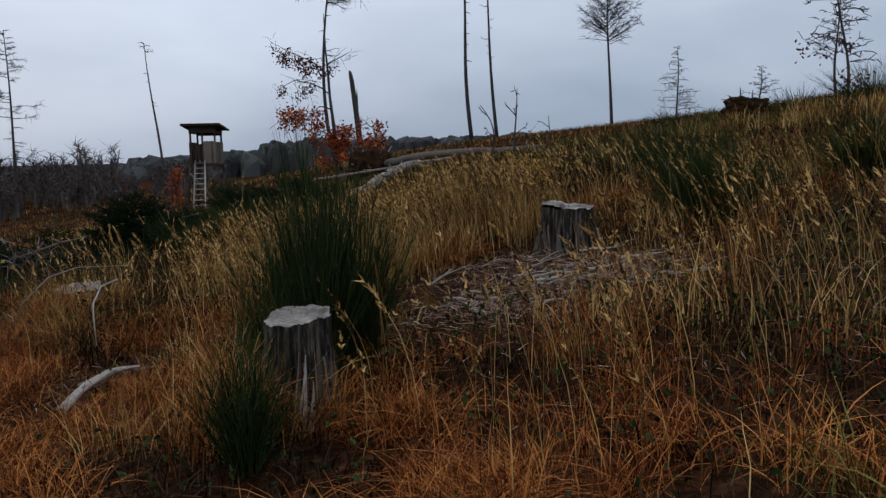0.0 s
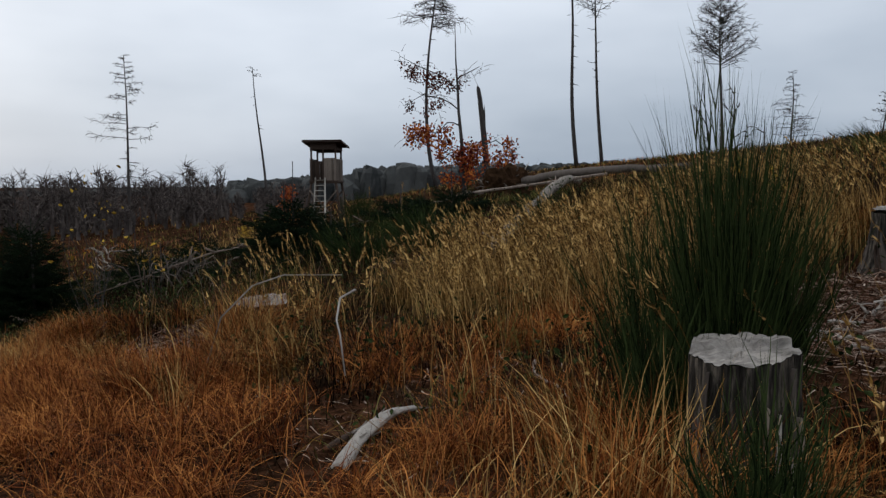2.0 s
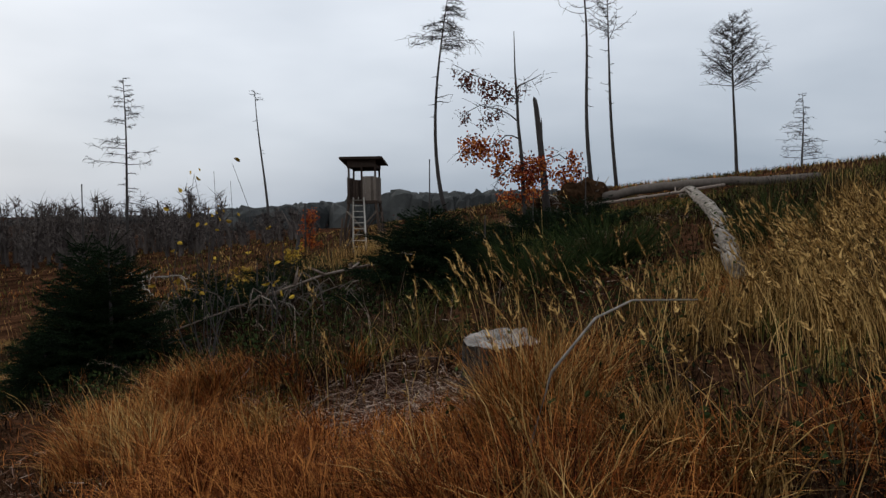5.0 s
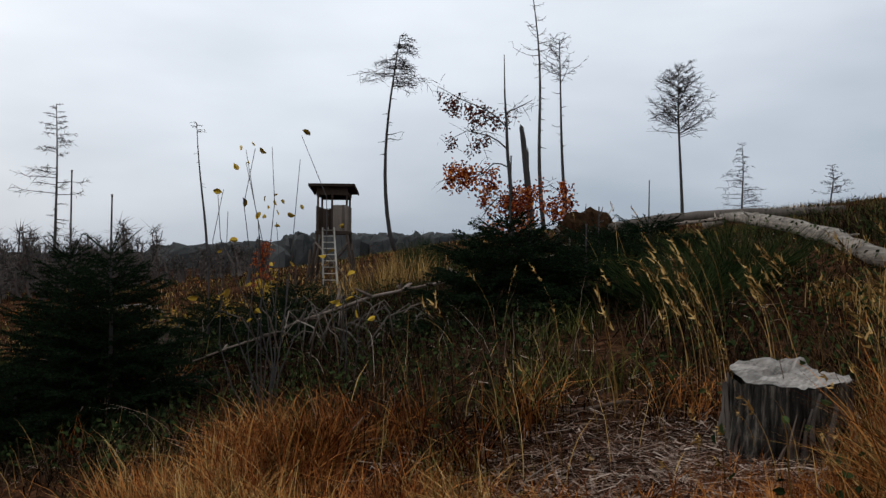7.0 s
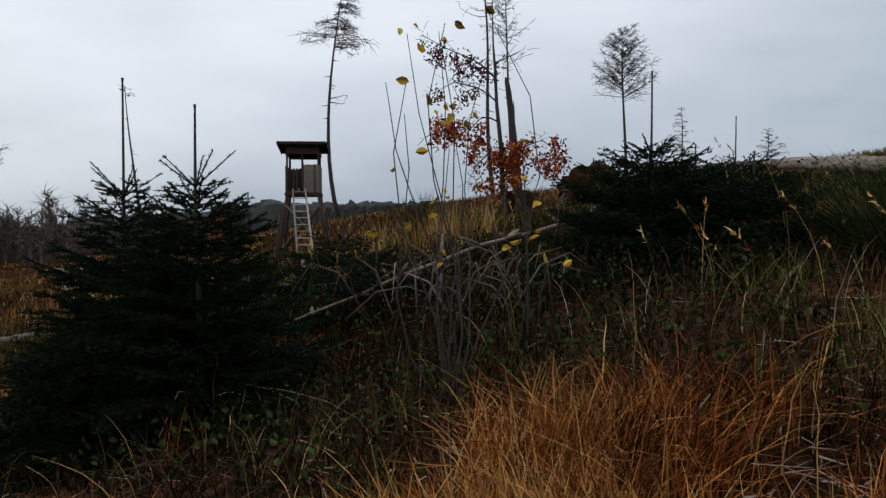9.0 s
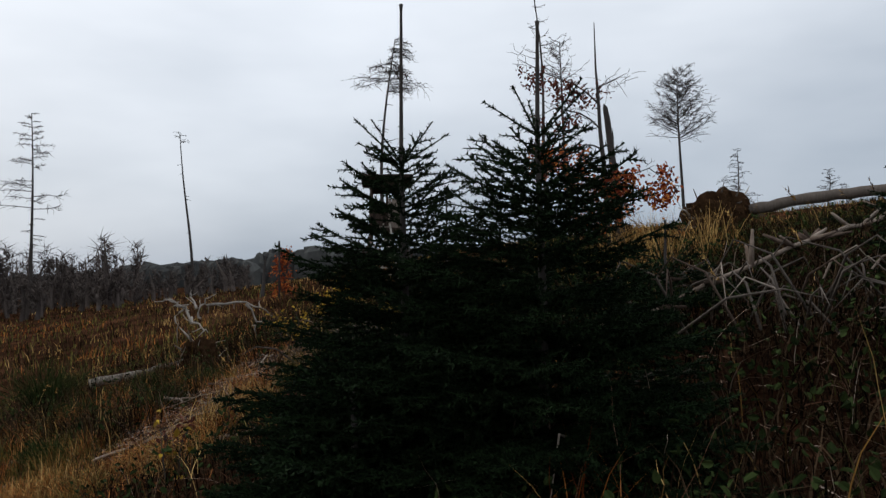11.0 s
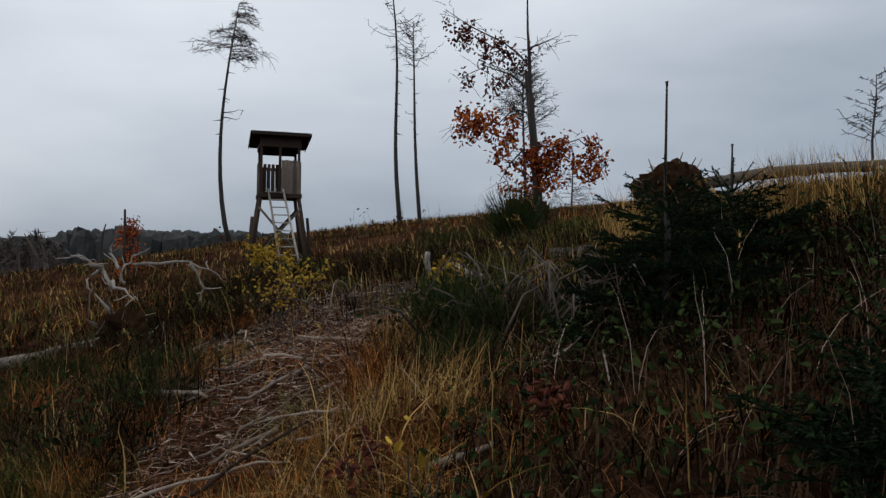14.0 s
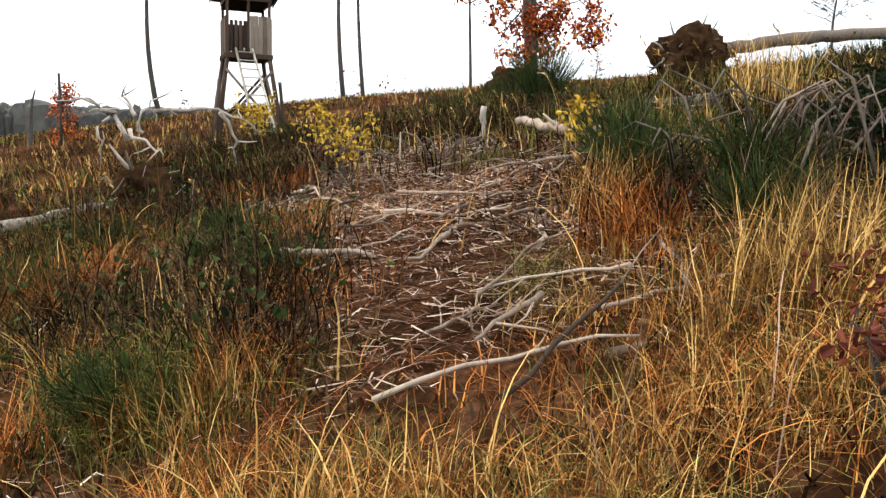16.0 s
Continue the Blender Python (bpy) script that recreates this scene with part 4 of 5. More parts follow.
root_plate("root_plate", "upturned root plate of a fallen tree, dry brown soil", -4.05, 26.7, 1.86, 1.7, 3, base=0.45, roots=60, up=20)
root_plate("root_plate", "low weathered root mound on the crest", -5.2, 33.5, 1.55, 1.5, 5, roots=14)
root_plate("root_plate", "low root mound with heather on the skyline", 6.6, 20.3, 2.95, 1.3, 9, roots=12)
dead = root_plate("dead_root", "bleached antler-like dead roots on a dark mound", -14.3, 20.7, -1.02, 0.55, 7, roots=3, up=3)
rng = np.random.default_rng(8)
dz = dead.location.z
for pts in ([(-0.1, 0, -0.75), (-0.28, 0.02, -0.5), (-0.6, 0, -0.38)], [(0.0, 0, -0.72), (-0.05, 0, -0.5), (0.14, 0, -0.36)], [(-0.05, 0, -0.5), (-0.14, 0.02, -0.38), (-0.16, 0, -0.28)], [(-0.28, 0.02, -0.5), (-0.36, 0, -0.66), (-0.38, 0, -0.85)],
            [(0.1, 0, -0.48), (0.55, 0.05, -0.46), (0.95, 0.05, -0.52), (1.15, 0.1, -0.68)], [(0.75, 0.05, -0.48), (0.85, 0.05, -0.75), (0.88, 0.05, -0.95)], [(-0.1, -0.1, -0.7), (0.05, -0.2, -0.82), (0.2, -0.25, -0.9)], [(-0.3, 0, -0.52), (-0.42, -0.05, -0.4), (-0.75, 0, -0.42)]):
    fine = []
    for a, b in zip(pts[:-1], pts[1:]):
        fine += [np.array(a) + (np.array(b) - np.array(a)) * k / 3 + rng.normal(size=3) * 0.022 for k in range(3)]
    fine = [p - (0, 0, dz) for p in fine + [np.array(pts[-1])]]
    part("root", Build().tube(fine, (np.linspace(0.021, 0.006, len(fine)) * rng.uniform(0.8, 1.25, len(fine))).tolist(), 6), PALE, dead, "bleached bare root")
    for k in range(3):
        p = fine[rng.integers(1, len(fine))]
        q = p + rng.normal(size=3) * (0.10, 0.06, 0.10) + (0, 0, 0.05)
        part("root", Build().tube([p, (p + q) / 2 + rng.normal(size=3) * 0.015, q], [0.009, 0.007, 0.003], 4), PALE, dead)


for i in range(26):
    a = rng.uniform(0, 6.28)
    p = np.array([rng.uniform(-0.35, 0.45), rng.uniform(-0.15, 0.15), rng.uniform(0.15, 0.35)])
    q = p + np.array([rng.normal() * 0.22, rng.normal() * 0.1, rng.uniform(0.0, 0.32)])
    part("root", Build().tube([p, (p + q) / 2 + rng.normal(size=3) * 0.05, q], [0.012, 0.009, 0.003], 4), PALE, dead)


def brush_pile(x, y, w, h, count, seed, label):
    """A tangle of bent dry branches."""
    rng = np.random.default_rng(seed)
    ob = thing("brush_pile", x, y, gz(x, y), label, "brush pile")
    for i in range(count):
        a, e = rng.uniform(0, 6.28), rng.uniform(0.2, 1.0)
        p = rng.normal(size=3) * (w * 0.3, w * 0.3, 0.02)
        d = np.array([math.cos(a), math.sin(a), 0]) * rng.uniform(0.3, 0.8) * w
        top = rng.uniform(0.3, 1.0) * h
        part("branch", Build().tube([p, p + d * 0.35 + (0, 0, top * 0.8), p + d * 0.7 + (0, 0, top), p + d + (0, 0, top * rng.uniform(0.2, 0.8))], [0.009, 0.008, 0.005, 0.002], 5), BARK if i % 4 else STICK, ob)
    return ob


brush_pile(-10.85, 15.75, 0.95, 0.55, 42, 4, "tangle of dead grey branches beside young spruces")
brush_pile(-11.45, 19.6, 0.9, 0.3, 26, 6, "low heap of dead branches on red litter")
brush_pile(-9.6, 12.1, 0.8, 0.45, 30, 12, "tangle of dead grey branches under young spruces")
brush_pile(-8.35, 13.35, 1.2, 0.45, 28, 15, "fan of dead grey branches at a fallen tree top")
brush_pile(-7.6, 13.0, 1.1, 0.5, 30, 14, "tangle of dead grey branches along a fallen log")


# ---- fallen branches ----
def branch(x0, y0, x1, y1, r, seed, lift=0.03, label="grey fallen branch on brash", twigs=3, mat=STICK):
    rng = np.random.default_rng(seed)
    a, b = np.array([x0, y0, gz(x0, y0) + lift]), np.array([x1, y1, gz(x1, y1) + lift])
    ln = np.linalg.norm(b - a)
    pts = bend((0, 0, 0), b - a, 7, ln * 0.05, rng) + rng.normal(size=(7, 3)) * ln * 0.012
    ob = thing("fallen_branch", *a, label, "branch", "fallen branches")
    part("stem", Build().tube(pts, np.linspace(r, r * 0.45, 7).tolist(), 6), mat, ob)
    for _ in range(twigs):
        i = rng.integers(1, 6)
        d = (b - a) / ln * rng.uniform(0.1, 0.3) + rng.normal(size=3) * np.array([0.12, 0.12, 0.06]) + (0, 0, 0.03)
        part("side_twig", Build().tube([pts[i], pts[i] + d * 0.55 + rng.normal(size=3) * 0.02, pts[i] + d], [r * 0.4, r * 0.3, r * 0.15], 4), mat, ob)
    return ob


BRASH = [(-12.3, 16.81, -12.79, 16.22, 0.036), (-12.62, 17.46, -12.0, 16.79, 0.026), (-12.36, 18.24, -11.75, 16.95, 0.024), (-12.53, 15.2, -12.85, 15.02, 0.028),
         (-12.95, 15.32, -12.65, 15.33, 0.018), (-12.97, 19.81, -12.69, 18.19, 0.026), (-12.2, 15.11, -12.7, 15.5, 0.016), (-12.33, 19.21, -12.58, 17.49, 0.022),
         (-11.95, 17.72, -11.5, 17.6, 0.022), (-11.64, 20.34, -10.72, 20.4, 0.026), (-12.75, 17.55, -12.6, 16.6, 0.018), (-12.05, 16.59, -11.7, 16.63, 0.02), (-13.46, 15.79, -13.15, 15.7, 0.014)]
for i, row in enumerate(BRASH):
    branch(*row[:4], row[4] * 0.52, 200 + i, lift=0.05 + 0.01 * (i % 4))
branch(-13.35, 16.75, -12.95, 16.2, 0.024, 290, lift=0.14, label="white bleached branch lying on grass")
for i in range(46):
    x, y = R.uniform(-13.5, -11.2), R.uniform(14.4, 20.8)
    a, ln = R.choice([-0.5, 0.5, 1.1]) + R.normal(0, 0.45), R.uniform(0.3, 1.0)
    branch(x, y, x + math.cos(a) * ln, y + math.sin(a) * ln, R.uniform(0.006, 0.014), 300 + i, lift=R.uniform(0.02, 0.12), twigs=2)
for i, (row, lab) in enumerate([((-3.18, 5.54, -2.72, 6.0, 0.022), "pale curled branch lying in rust grass"), ((-2.1, 6.81, -1.85, 6.0, 0.014), "thin pale branch lying in rust grass"),
                                ((-7.66, 9.45, -7.4, 9.8, 0.022), "bleached branch in orange grass"), ((-7.95, 9.3, -7.3, 9.75, 0.018), "bleached branch in orange grass"),
                                ((-12.26, 15.83, -12.0, 16.49, 0.02), "bleached fallen branch on brash"), ((-12.55, 14.61, -11.95, 14.47, 0.018), "bleached fallen branch on brash"),
                                ((-11.95, 14.04, -11.65, 14.1, 0.02), "pale broken branch in grass"), ((-6.9, 8.6, -5.7, 8.9, 0.012), "thin branch on wood chips"), ((-6.3, 9.9, -5.2, 10.4, 0.014), "thin branch on wood chips")]):
    branch(*row, 400 + i, label=lab)
for i in range(38):
    x, y = R.normal(0.5, 0.55), R.normal(6.9, 0.5)
    a, ln = R.uniform(-0.9, 1.6), R.uniform(0.15, 0.55)
    branch(x, y, x + math.cos(a) * ln, y + math.sin(a) * ln, R.uniform(0.007, 0.016), 500 + i, lift=R.uniform(0.02, 0.1), label="bleached stick in a brash heap", twigs=1, mat=PALE)


def arched(pts, r, label, seed):
    o = np.array(pts[0])
    ob = thing("fallen_branch", *o, label, "branch", "fallen branches")
    fine = [np.array(p) - o for p in pts]
    part("stem", Build().tube(fine, np.linspace(r, r * 0.5, len(fine)).tolist(), 6), PALE, ob)


arched([(-4.83, 7.4, -0.18), (-4.72, 7.45, 0.2), (-4.5, 7.6, 0.45), (-4.3, 7.8, 0.52), (-3.9, 8.2, 0.48)], 0.009, "thin pale branch arching out of the grass", 1)
arched([(-3.36, 6.75, 0.55), (-3.41, 6.55, 0.52), (-3.36, 6.3, 0.41), (-3.30, 6.18, 0.34), (-3.24, 6.08, 0.10)], 0.009, "pale leaning stick in rust grass", 2)
arched([(-11.3, 14.05, -1.12), (-11.12, 14.2, -1.05), (-11.04, 14.3, -0.98), (-11.0, 14.5, -0.80)], 0.009, "thin bent branch rising from the grass", 3)


# ---- saplings with the last leaves ----
def sapling(x, y, top, stems_n, spread, n_leaf, size, mat, seed, label, name="sapling"):
    rng = np.random.default_rng(seed)
    z0 = gz(x, y) - 0.03
    h = top - z0
    ob = thing(name, x, y, z0, label, "sapling", "saplings")
    spots = []
    for i in range(stems_n):
        a, q = rng.uniform(0, 6.28), rng.uniform(0.25, 1.0)
        e = np.array([math.cos(a) * spread * q, math.sin(a) * spread * q, h * rng.uniform(0.6, 1.0)])
        pts = bend((math.cos(a) * 0.03 + rng.normal() * 0.12 * spread, math.sin(a) * 0.03 + rng.normal() * 0.12 * spread, 0), e, 6, 0.05 * h, rng)
        part("whip", Build().tube(pts, [0.0065, 0.0055, 0.0045, 0.0035, 0.003, 0.002], 5, False), FARBARK, ob)
        spots += [pts[k] + rng.normal(size=3) * 0.03 for k in rng.integers(3, 6, 6)]
    spots = np.array(spots)
    part("leaves", leaves("leaves", spots[rng.integers(0, len(spots), n_leaf)] + rng.normal(size=(n_leaf, 3)) * 0.04, rng.uniform(0.7, 1.3, n_leaf) * size, mat), mat, ob, kind="stuff")
    return ob


sapling(-8.18, 10.95, 1.62, 11, 0.36, 32, 0.062, YELLEAF, 91, "bare many-stemmed sapling with a few yellow leaves")
sapling(-7.7, 11.6, 0.95, 5, 0.4, 10, 0.07, YELLEAF, 92, "bare many-stemmed sapling with a few yellow leaves")
sapling(-12.3, 21.6, -0.28, 12, 0.62, 210, 0.06, YELLEAF, 93, "low yellow-leaved sapling beside a brash heap")
sapling(-12.5, 19.6, -0.52, 9, 0.5, 120, 0.05, YELLEAF, 94, "low yellow-leaved sapling beside a brash heap")
sapling(-10.95, 17.9, -0.32, 5, 0.18, 110, 0.055, YELLEAF, 95, "low yellow-leaved sapling beside a bleached log")
sapling(-12.9, 26.5, 0.05, 9, 0.5, 300, 0.07, YELLEAF, 96, "yellow-leaved sapling below a hunting stand")
sapling(-12.02, 13.45, -1.0, 4, 0.12, 12, 0.06, YELLEAF, 97, "small sapling with broad yellow-green leaves")
sapling(0.6, 12.3, 1.7, 6, 0.45, 90, 0.09, YELLEAF, 98, "low sapling with dull yellow leaves in straw grass")
sapling(-12.2, 13.95, -1.06, 6, 0.16, 80, 0.04, DARKLEAF, 99, "low maroon-leaved seedling in orange grass")
sapling(-11.85, 14.3, -1.0, 6, 0.2, 90, 0.04, DARKLEAF, 100, "low maroon-leaved seedling in orange grass")
sapling(-11.5, 14.2, -0.9, 6, 0.22, 100, 0.045, DARKLEAF, 101, "low maroon-leaved seedling in orange grass")
sapling(-10.5, 30.5, 1.0, 6, 0.4, 26, 0.07, DARKLEAF, 102, "bare twiggy sapling with a few dark leaves")
sapling(-9.2, 31.5, 1.3, 5, 0.5, 18, 0.08, DARKLEAF, 103, "bare twiggy sapling with a few dark leaves")
sapling(-14.2, 34.5, 0.7, 6, 0.3, 60, 0.07, DARKLEAF, 104, "bare twiggy sapling beside a hunting stand")
for i in range(16):
    x, y = R.uniform(-9.5, -3.0), R.uniform(27, 36)
    sapling(x, y, gz(x, y) + R.uniform(0.7, 1.9), 2, 0.15, 3, 0.05, DARKLEAF, 110 + i, "thin bare whip on the crest")

# ---- far woods ----
def bare_wood(name, label, centres, seed, hgt, mat):
    """Many leafless trees in one mass: stems, forking limbs and fine twigs."""
    rng = np.random.default_rng(seed)
    stems, tw = Build(), []
    for x, y in centres:
        z, h = gz(x, y) - 0.5, hgt * rng.uniform(0.6, 1.15)
        stems.tube([(x, y, z), (x + rng.normal() * 0.3, y, z + h * 0.5), (x + rng.normal() * 0.5, y, z + h)], [0.22, 0.15, 0.03], 4, False)
        n = 32
        f = rng.uniform(0.25, 1.0, n)
        a = np.stack([np.full(n, x), np.full(n, y), z + h * f], -1)
        az = rng.uniform(0, 6.28, n)
        ln = h * 0.30 * np.sin(np.clip((1.12 - f) * 1.9, 0, 1.57)) * rng.uniform(0.5, 1.1, n)
        b = a + np.stack([np.cos(az) * ln * 0.8, np.sin(az) * ln * 0.8, ln * rng.uniform(0.3, 1.0, n)], -1)
        tw.append(np.stack([a, (a + b) / 2 + rng.normal(size=(n, 3)) * 0.12, b], 1))
        for q in (0.45, 0.7, 0.9):
            c = a + (b - a) * q
            d = c + rng.normal(size=(n, 3)) * 0.10 * h * np.array([1, 1, 0.7]) + np.array([0, 0, 0.05 * h])
            tw.append(np.stack([c, (c + d) / 2, d], 1))
    pts = np.concatenate(tw)
    ob = thing(name, 0, 0, 0, label, "woods")
    part("stems", stems, mat, ob)
    part("twigs", strips("twigs", pts, np.full(len(pts), 0.11), mat), mat, ob)
    for child in ob.children:
        tagged(child, kind="stuff")
    return tagged(ob, kind="stuff")


rng = np.random.default_rng(17)
bear = np.radians(rng.uniform(-50, -26, 230))
dist = rng.uniform(92, 150, 230)
bare_wood("far_woods", "leafless brown wood in the valley", np.stack([np.sin(bear) * dist, np.cos(bear) * dist], -1), 18, 6.4, WOODS)
bear = np.radians(rng.uniform(-62, -20, 260))
dist = rng.uniform(80, 120, 260)
bare_wood("far_thicket", "low brown thicket below the leafless wood", np.stack([np.sin(bear) * dist, np.cos(bear) * dist], -1), 19, 3.5, WOODS)


def conifer_ridge(name, label, b0, b1, d0, d1, top0, top1, count, seed, mat):
    """A dark ridge of far trees: ragged, crowded crowns."""
    rng = np.random.default_rng(seed)
    b = Build()
    for i in range(count):
        a, d = radians(rng.uniform(b0, b1)), rng.uniform(d0, d1)
        f = (math.degrees(a) - b0) / (b1 - b0)
        x, y = math.sin(a) * d, math.cos(a) * d
        top = top0 + (top1 - top0) * f + rng.normal() * 0.7
        z, w = top - 12, rng.uniform(2.0, 4.5)
        k = len(b.v)
        n = 7
        for zz, rr in ((z, w), (z + 6, w), (top - 2.2, w * 0.95), (top - 0.6, w * 0.6)):
            for j in range(n):
                t = 6.283 * j / n
                q = rr * rng.uniform(0.7, 1.2)
                b.v.append((x + q * math.cos(t), y + q * math.sin(t), zz + rng.normal() * 0.5))
        b.v.append((x, y, top))
        for r in range(3):
            for j in range(n):
                p, s = k + r * n + j, k + r * n + (j + 1) % n
                b.f.append((p, s, s + n, p + n))
                b.smooth.append(False)
        for j in range(n):
            b.f.append((k + 3 * n + j, k + 3 * n + (j + 1) % n, k + 4 * n))
            b.smooth.append(False)
    ob = part(name, b, mat)
    return tagged(ob, label, "woods", kind="stuff")


conifer_ridge("far_forest", "dark conifer forest on a far ridge", -25, -17, 230, 290, 1.6, 3.6, 240, 41, CONIFER)
conifer_ridge("far_forest", "dark forest on the far hill behind the clearing", -16, 6, 260, 330, 6.4, 8.2, 520, 42, CONIFER)
conifer_ridge("far_forest", "low far woods on the horizon", -60, -22, 420, 520, -4.0, 0.5, 500, 43, CONIFER)


# ---- grass and litter: what nobody could count ----
WALK = np.array([-0.739, 0.674])
RIGHT = np.array([0.674, 0.739])


def scatter(n, s0, s1, n0, n1, power, seed):
    """Places along the walk: s along it, the offset to its right thinning out with distance."""
    rng = np.random.default_rng(seed)
    s = rng.uniform(s0, s1, n)
    u = rng.uniform(0, 1, n)
    off = n0 + (n1 - n0) * u**power
    x, y = s * WALK[0] + off * RIGHT[0], s * WALK[1] + off * RIGHT[1]
    return x, y, s, off, rng


def clump(x, y, rng, size, per):
    k = len(x) // per
    cx, cy = x[:k], y[:k]
    gx2 = np.repeat(cx, per) + rng.normal(size=k * per) * size
    gy2 = np.repeat(cy, per) + rng.normal(size=k * per) * size
    return gx2, gy2


def oval(x, y, a, b, r, q):
    return ((x - a) / r) ** 2 + ((y - b) / q) ** 2 < 1


def growth(x, y):
    """How high the cover grows: low round stumps, heaps and trunks, where it lies trodden or shaded out."""
    g = np.ones(len(x))
    g[oval(x, y, -0.93, 3.95, 0.34, 0.6)] = 0.62
    g[oval(x, y, 0.4, 6.6, 1.5, 1.7)] = 0.52
    g[oval(x, y, -5.6, 8.6, 0.6, 0.6)] = 0.5
    side = -2.98 + 0.107 * (y - 11.6) - x
    g[(side > -0.5) & (side < 1.7) & (y > 10.8) & (y < 24)] = 0.42
    g[oval(x, y, -15.7, 20.2, 0.8, 0.6)] = 0.5
    g[oval(x, y, -4.9, 24.6, 2.0, 2.0)] = 0.5
    return g


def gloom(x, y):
    """Where shade is drawn in by swapping bright grass for near-black weeds: behind the broom and stumps, under and
    between the spruces, and in noise patches.
    """
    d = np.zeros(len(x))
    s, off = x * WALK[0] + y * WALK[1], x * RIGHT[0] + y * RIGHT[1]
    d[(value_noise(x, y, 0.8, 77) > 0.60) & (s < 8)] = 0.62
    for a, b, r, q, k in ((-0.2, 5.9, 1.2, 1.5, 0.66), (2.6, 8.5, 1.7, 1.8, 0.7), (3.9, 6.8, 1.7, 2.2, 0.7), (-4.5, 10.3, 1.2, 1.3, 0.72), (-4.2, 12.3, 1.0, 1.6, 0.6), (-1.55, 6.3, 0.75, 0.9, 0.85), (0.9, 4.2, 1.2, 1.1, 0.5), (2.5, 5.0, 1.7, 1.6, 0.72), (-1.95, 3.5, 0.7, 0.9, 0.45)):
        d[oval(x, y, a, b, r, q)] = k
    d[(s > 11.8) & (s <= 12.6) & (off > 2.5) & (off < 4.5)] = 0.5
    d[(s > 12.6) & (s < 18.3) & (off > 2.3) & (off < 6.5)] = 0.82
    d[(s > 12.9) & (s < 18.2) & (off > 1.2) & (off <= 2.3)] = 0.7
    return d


def blades(name, label, x, y, hgt, width, flop, mat, rng, steps=4, swirl=0.6):
    """Blades that rise and arch over; flop: how far the tip falls, as a part of the height."""
    # bright blades give way where gloom() draws shade with dark weeds
    if mat in (RUST, STRAW, GREEN):
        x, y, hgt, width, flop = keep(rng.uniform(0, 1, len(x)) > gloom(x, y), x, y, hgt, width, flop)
    n = len(x)
    hgt = hgt * growth(x, y)
    z = ground_z(x, y) - 0.02
    az = value_noise(x, y, 1.3, 9) * 6.28 * 2 + rng.normal(size=n) * swirl * 2
    d = np.stack([np.cos(az), np.sin(az), np.zeros(n)], -1)
    t = np.linspace(0, 1, steps)[None, :, None]
    f = (flop * rng.uniform(0.3, 1.3, n))[:, None, None]
    h = hgt[:, None, None]
    rise = h * (t - 0.55 * f * t * t)
    out = h * f * (t**1.7)
    pts = np.stack([x, y, z], -1)[:, None] + d[:, None] * out + np.array([0, 0, 1.0]) * rise
    pts += rng.normal(size=pts.shape) * 0.012 * t * h
    ob = new(name, strips(name, pts, width, mat, az + math.pi / 2 + rng.normal(size=n) * 0.5))
    return tagged(ob, label, "grass" if "grass" in name else "litter", kind="stuff")


def near_path(x, y):
    """Distance from the walked line."""
    return np.abs(x * RIGHT[0] + y * RIGHT[1])


def keep(mask, *arrays):
    return [a[mask] for a in arrays]


def brash_zone(x, y):
    """Heaps of cut branches and chips where little grass grows."""
    lane = np.abs((x + 12.45) - (y - 17) * 0.12) < 0.38 + 0.45 * value_noise(x, y, 0.8, 31)
    return (lane & (y > 14.8) & (y < 20.5)) | ((np.abs(x + 5.9) < 0.75) & (np.abs(y - 9.15) < 0.6)) | ((x > -0.7) & (x < 1.6) & (y > 6.3) & (y < 8.0))


def tufts(x, y, rng, size, per):
    return clump(np.repeat(x, per), np.repeat(y, per), rng, size, per)


# a mat of dead thatch under everything near the walk, its colour darkened as shade between blades
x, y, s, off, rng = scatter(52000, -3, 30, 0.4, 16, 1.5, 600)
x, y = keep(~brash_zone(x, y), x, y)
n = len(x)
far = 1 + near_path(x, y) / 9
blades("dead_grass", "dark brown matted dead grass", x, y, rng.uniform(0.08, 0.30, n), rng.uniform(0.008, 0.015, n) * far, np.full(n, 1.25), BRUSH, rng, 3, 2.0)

# rust-coloured matted grass, thick over the first half of the walk
x, y, s, off, rng = scatter(11300, -2.5, 11, 0.6, 9.5, 1.35, 601)
m = (value_noise(x, y, 1.6, 21) + 0.28 * (off < 4) - 0.12 * (off > 6) > 0.45) & (value_noise(x, y, 0.65, 36) > 0.30) & ~brash_zone(x, y)
x, y = tufts(*keep(m, x, y), rng, 0.10, 15)
n = len(x)
blades("rust_grass", "matted rust-orange dead grass", x, y, rng.uniform(0.10, 0.46, n), rng.uniform(0.004, 0.009, n), rng.uniform(0.7, 1.35, n), RUST, rng, 5, 1.7)

# the same in tufts further on
x, y, s, off, rng = scatter(5200, 7, 27, -2.5, 5.0, 1.1, 602)
edge = (s > 7) & (s < 12.0) & (off > 1.0) & (off < 3.2) & (value_noise(x, y, 0.9, 24) > 0.34)
m = ((value_noise(x, y, 1.1, 22) > 0.64 + 0.16 * (s > 17)) | edge) & ~brash_zone(x, y) & ~((off > 3.4) & (s > 8))
x, y = tufts(*keep(m, x, y), rng, 0.09, 12)
n = len(x)
blades("rust_grass", "orange tufts of dead grass", x, y, rng.uniform(0.18, 0.58, n), rng.uniform(0.005, 0.009, n), np.full(n, 0.85), RUST, rng)

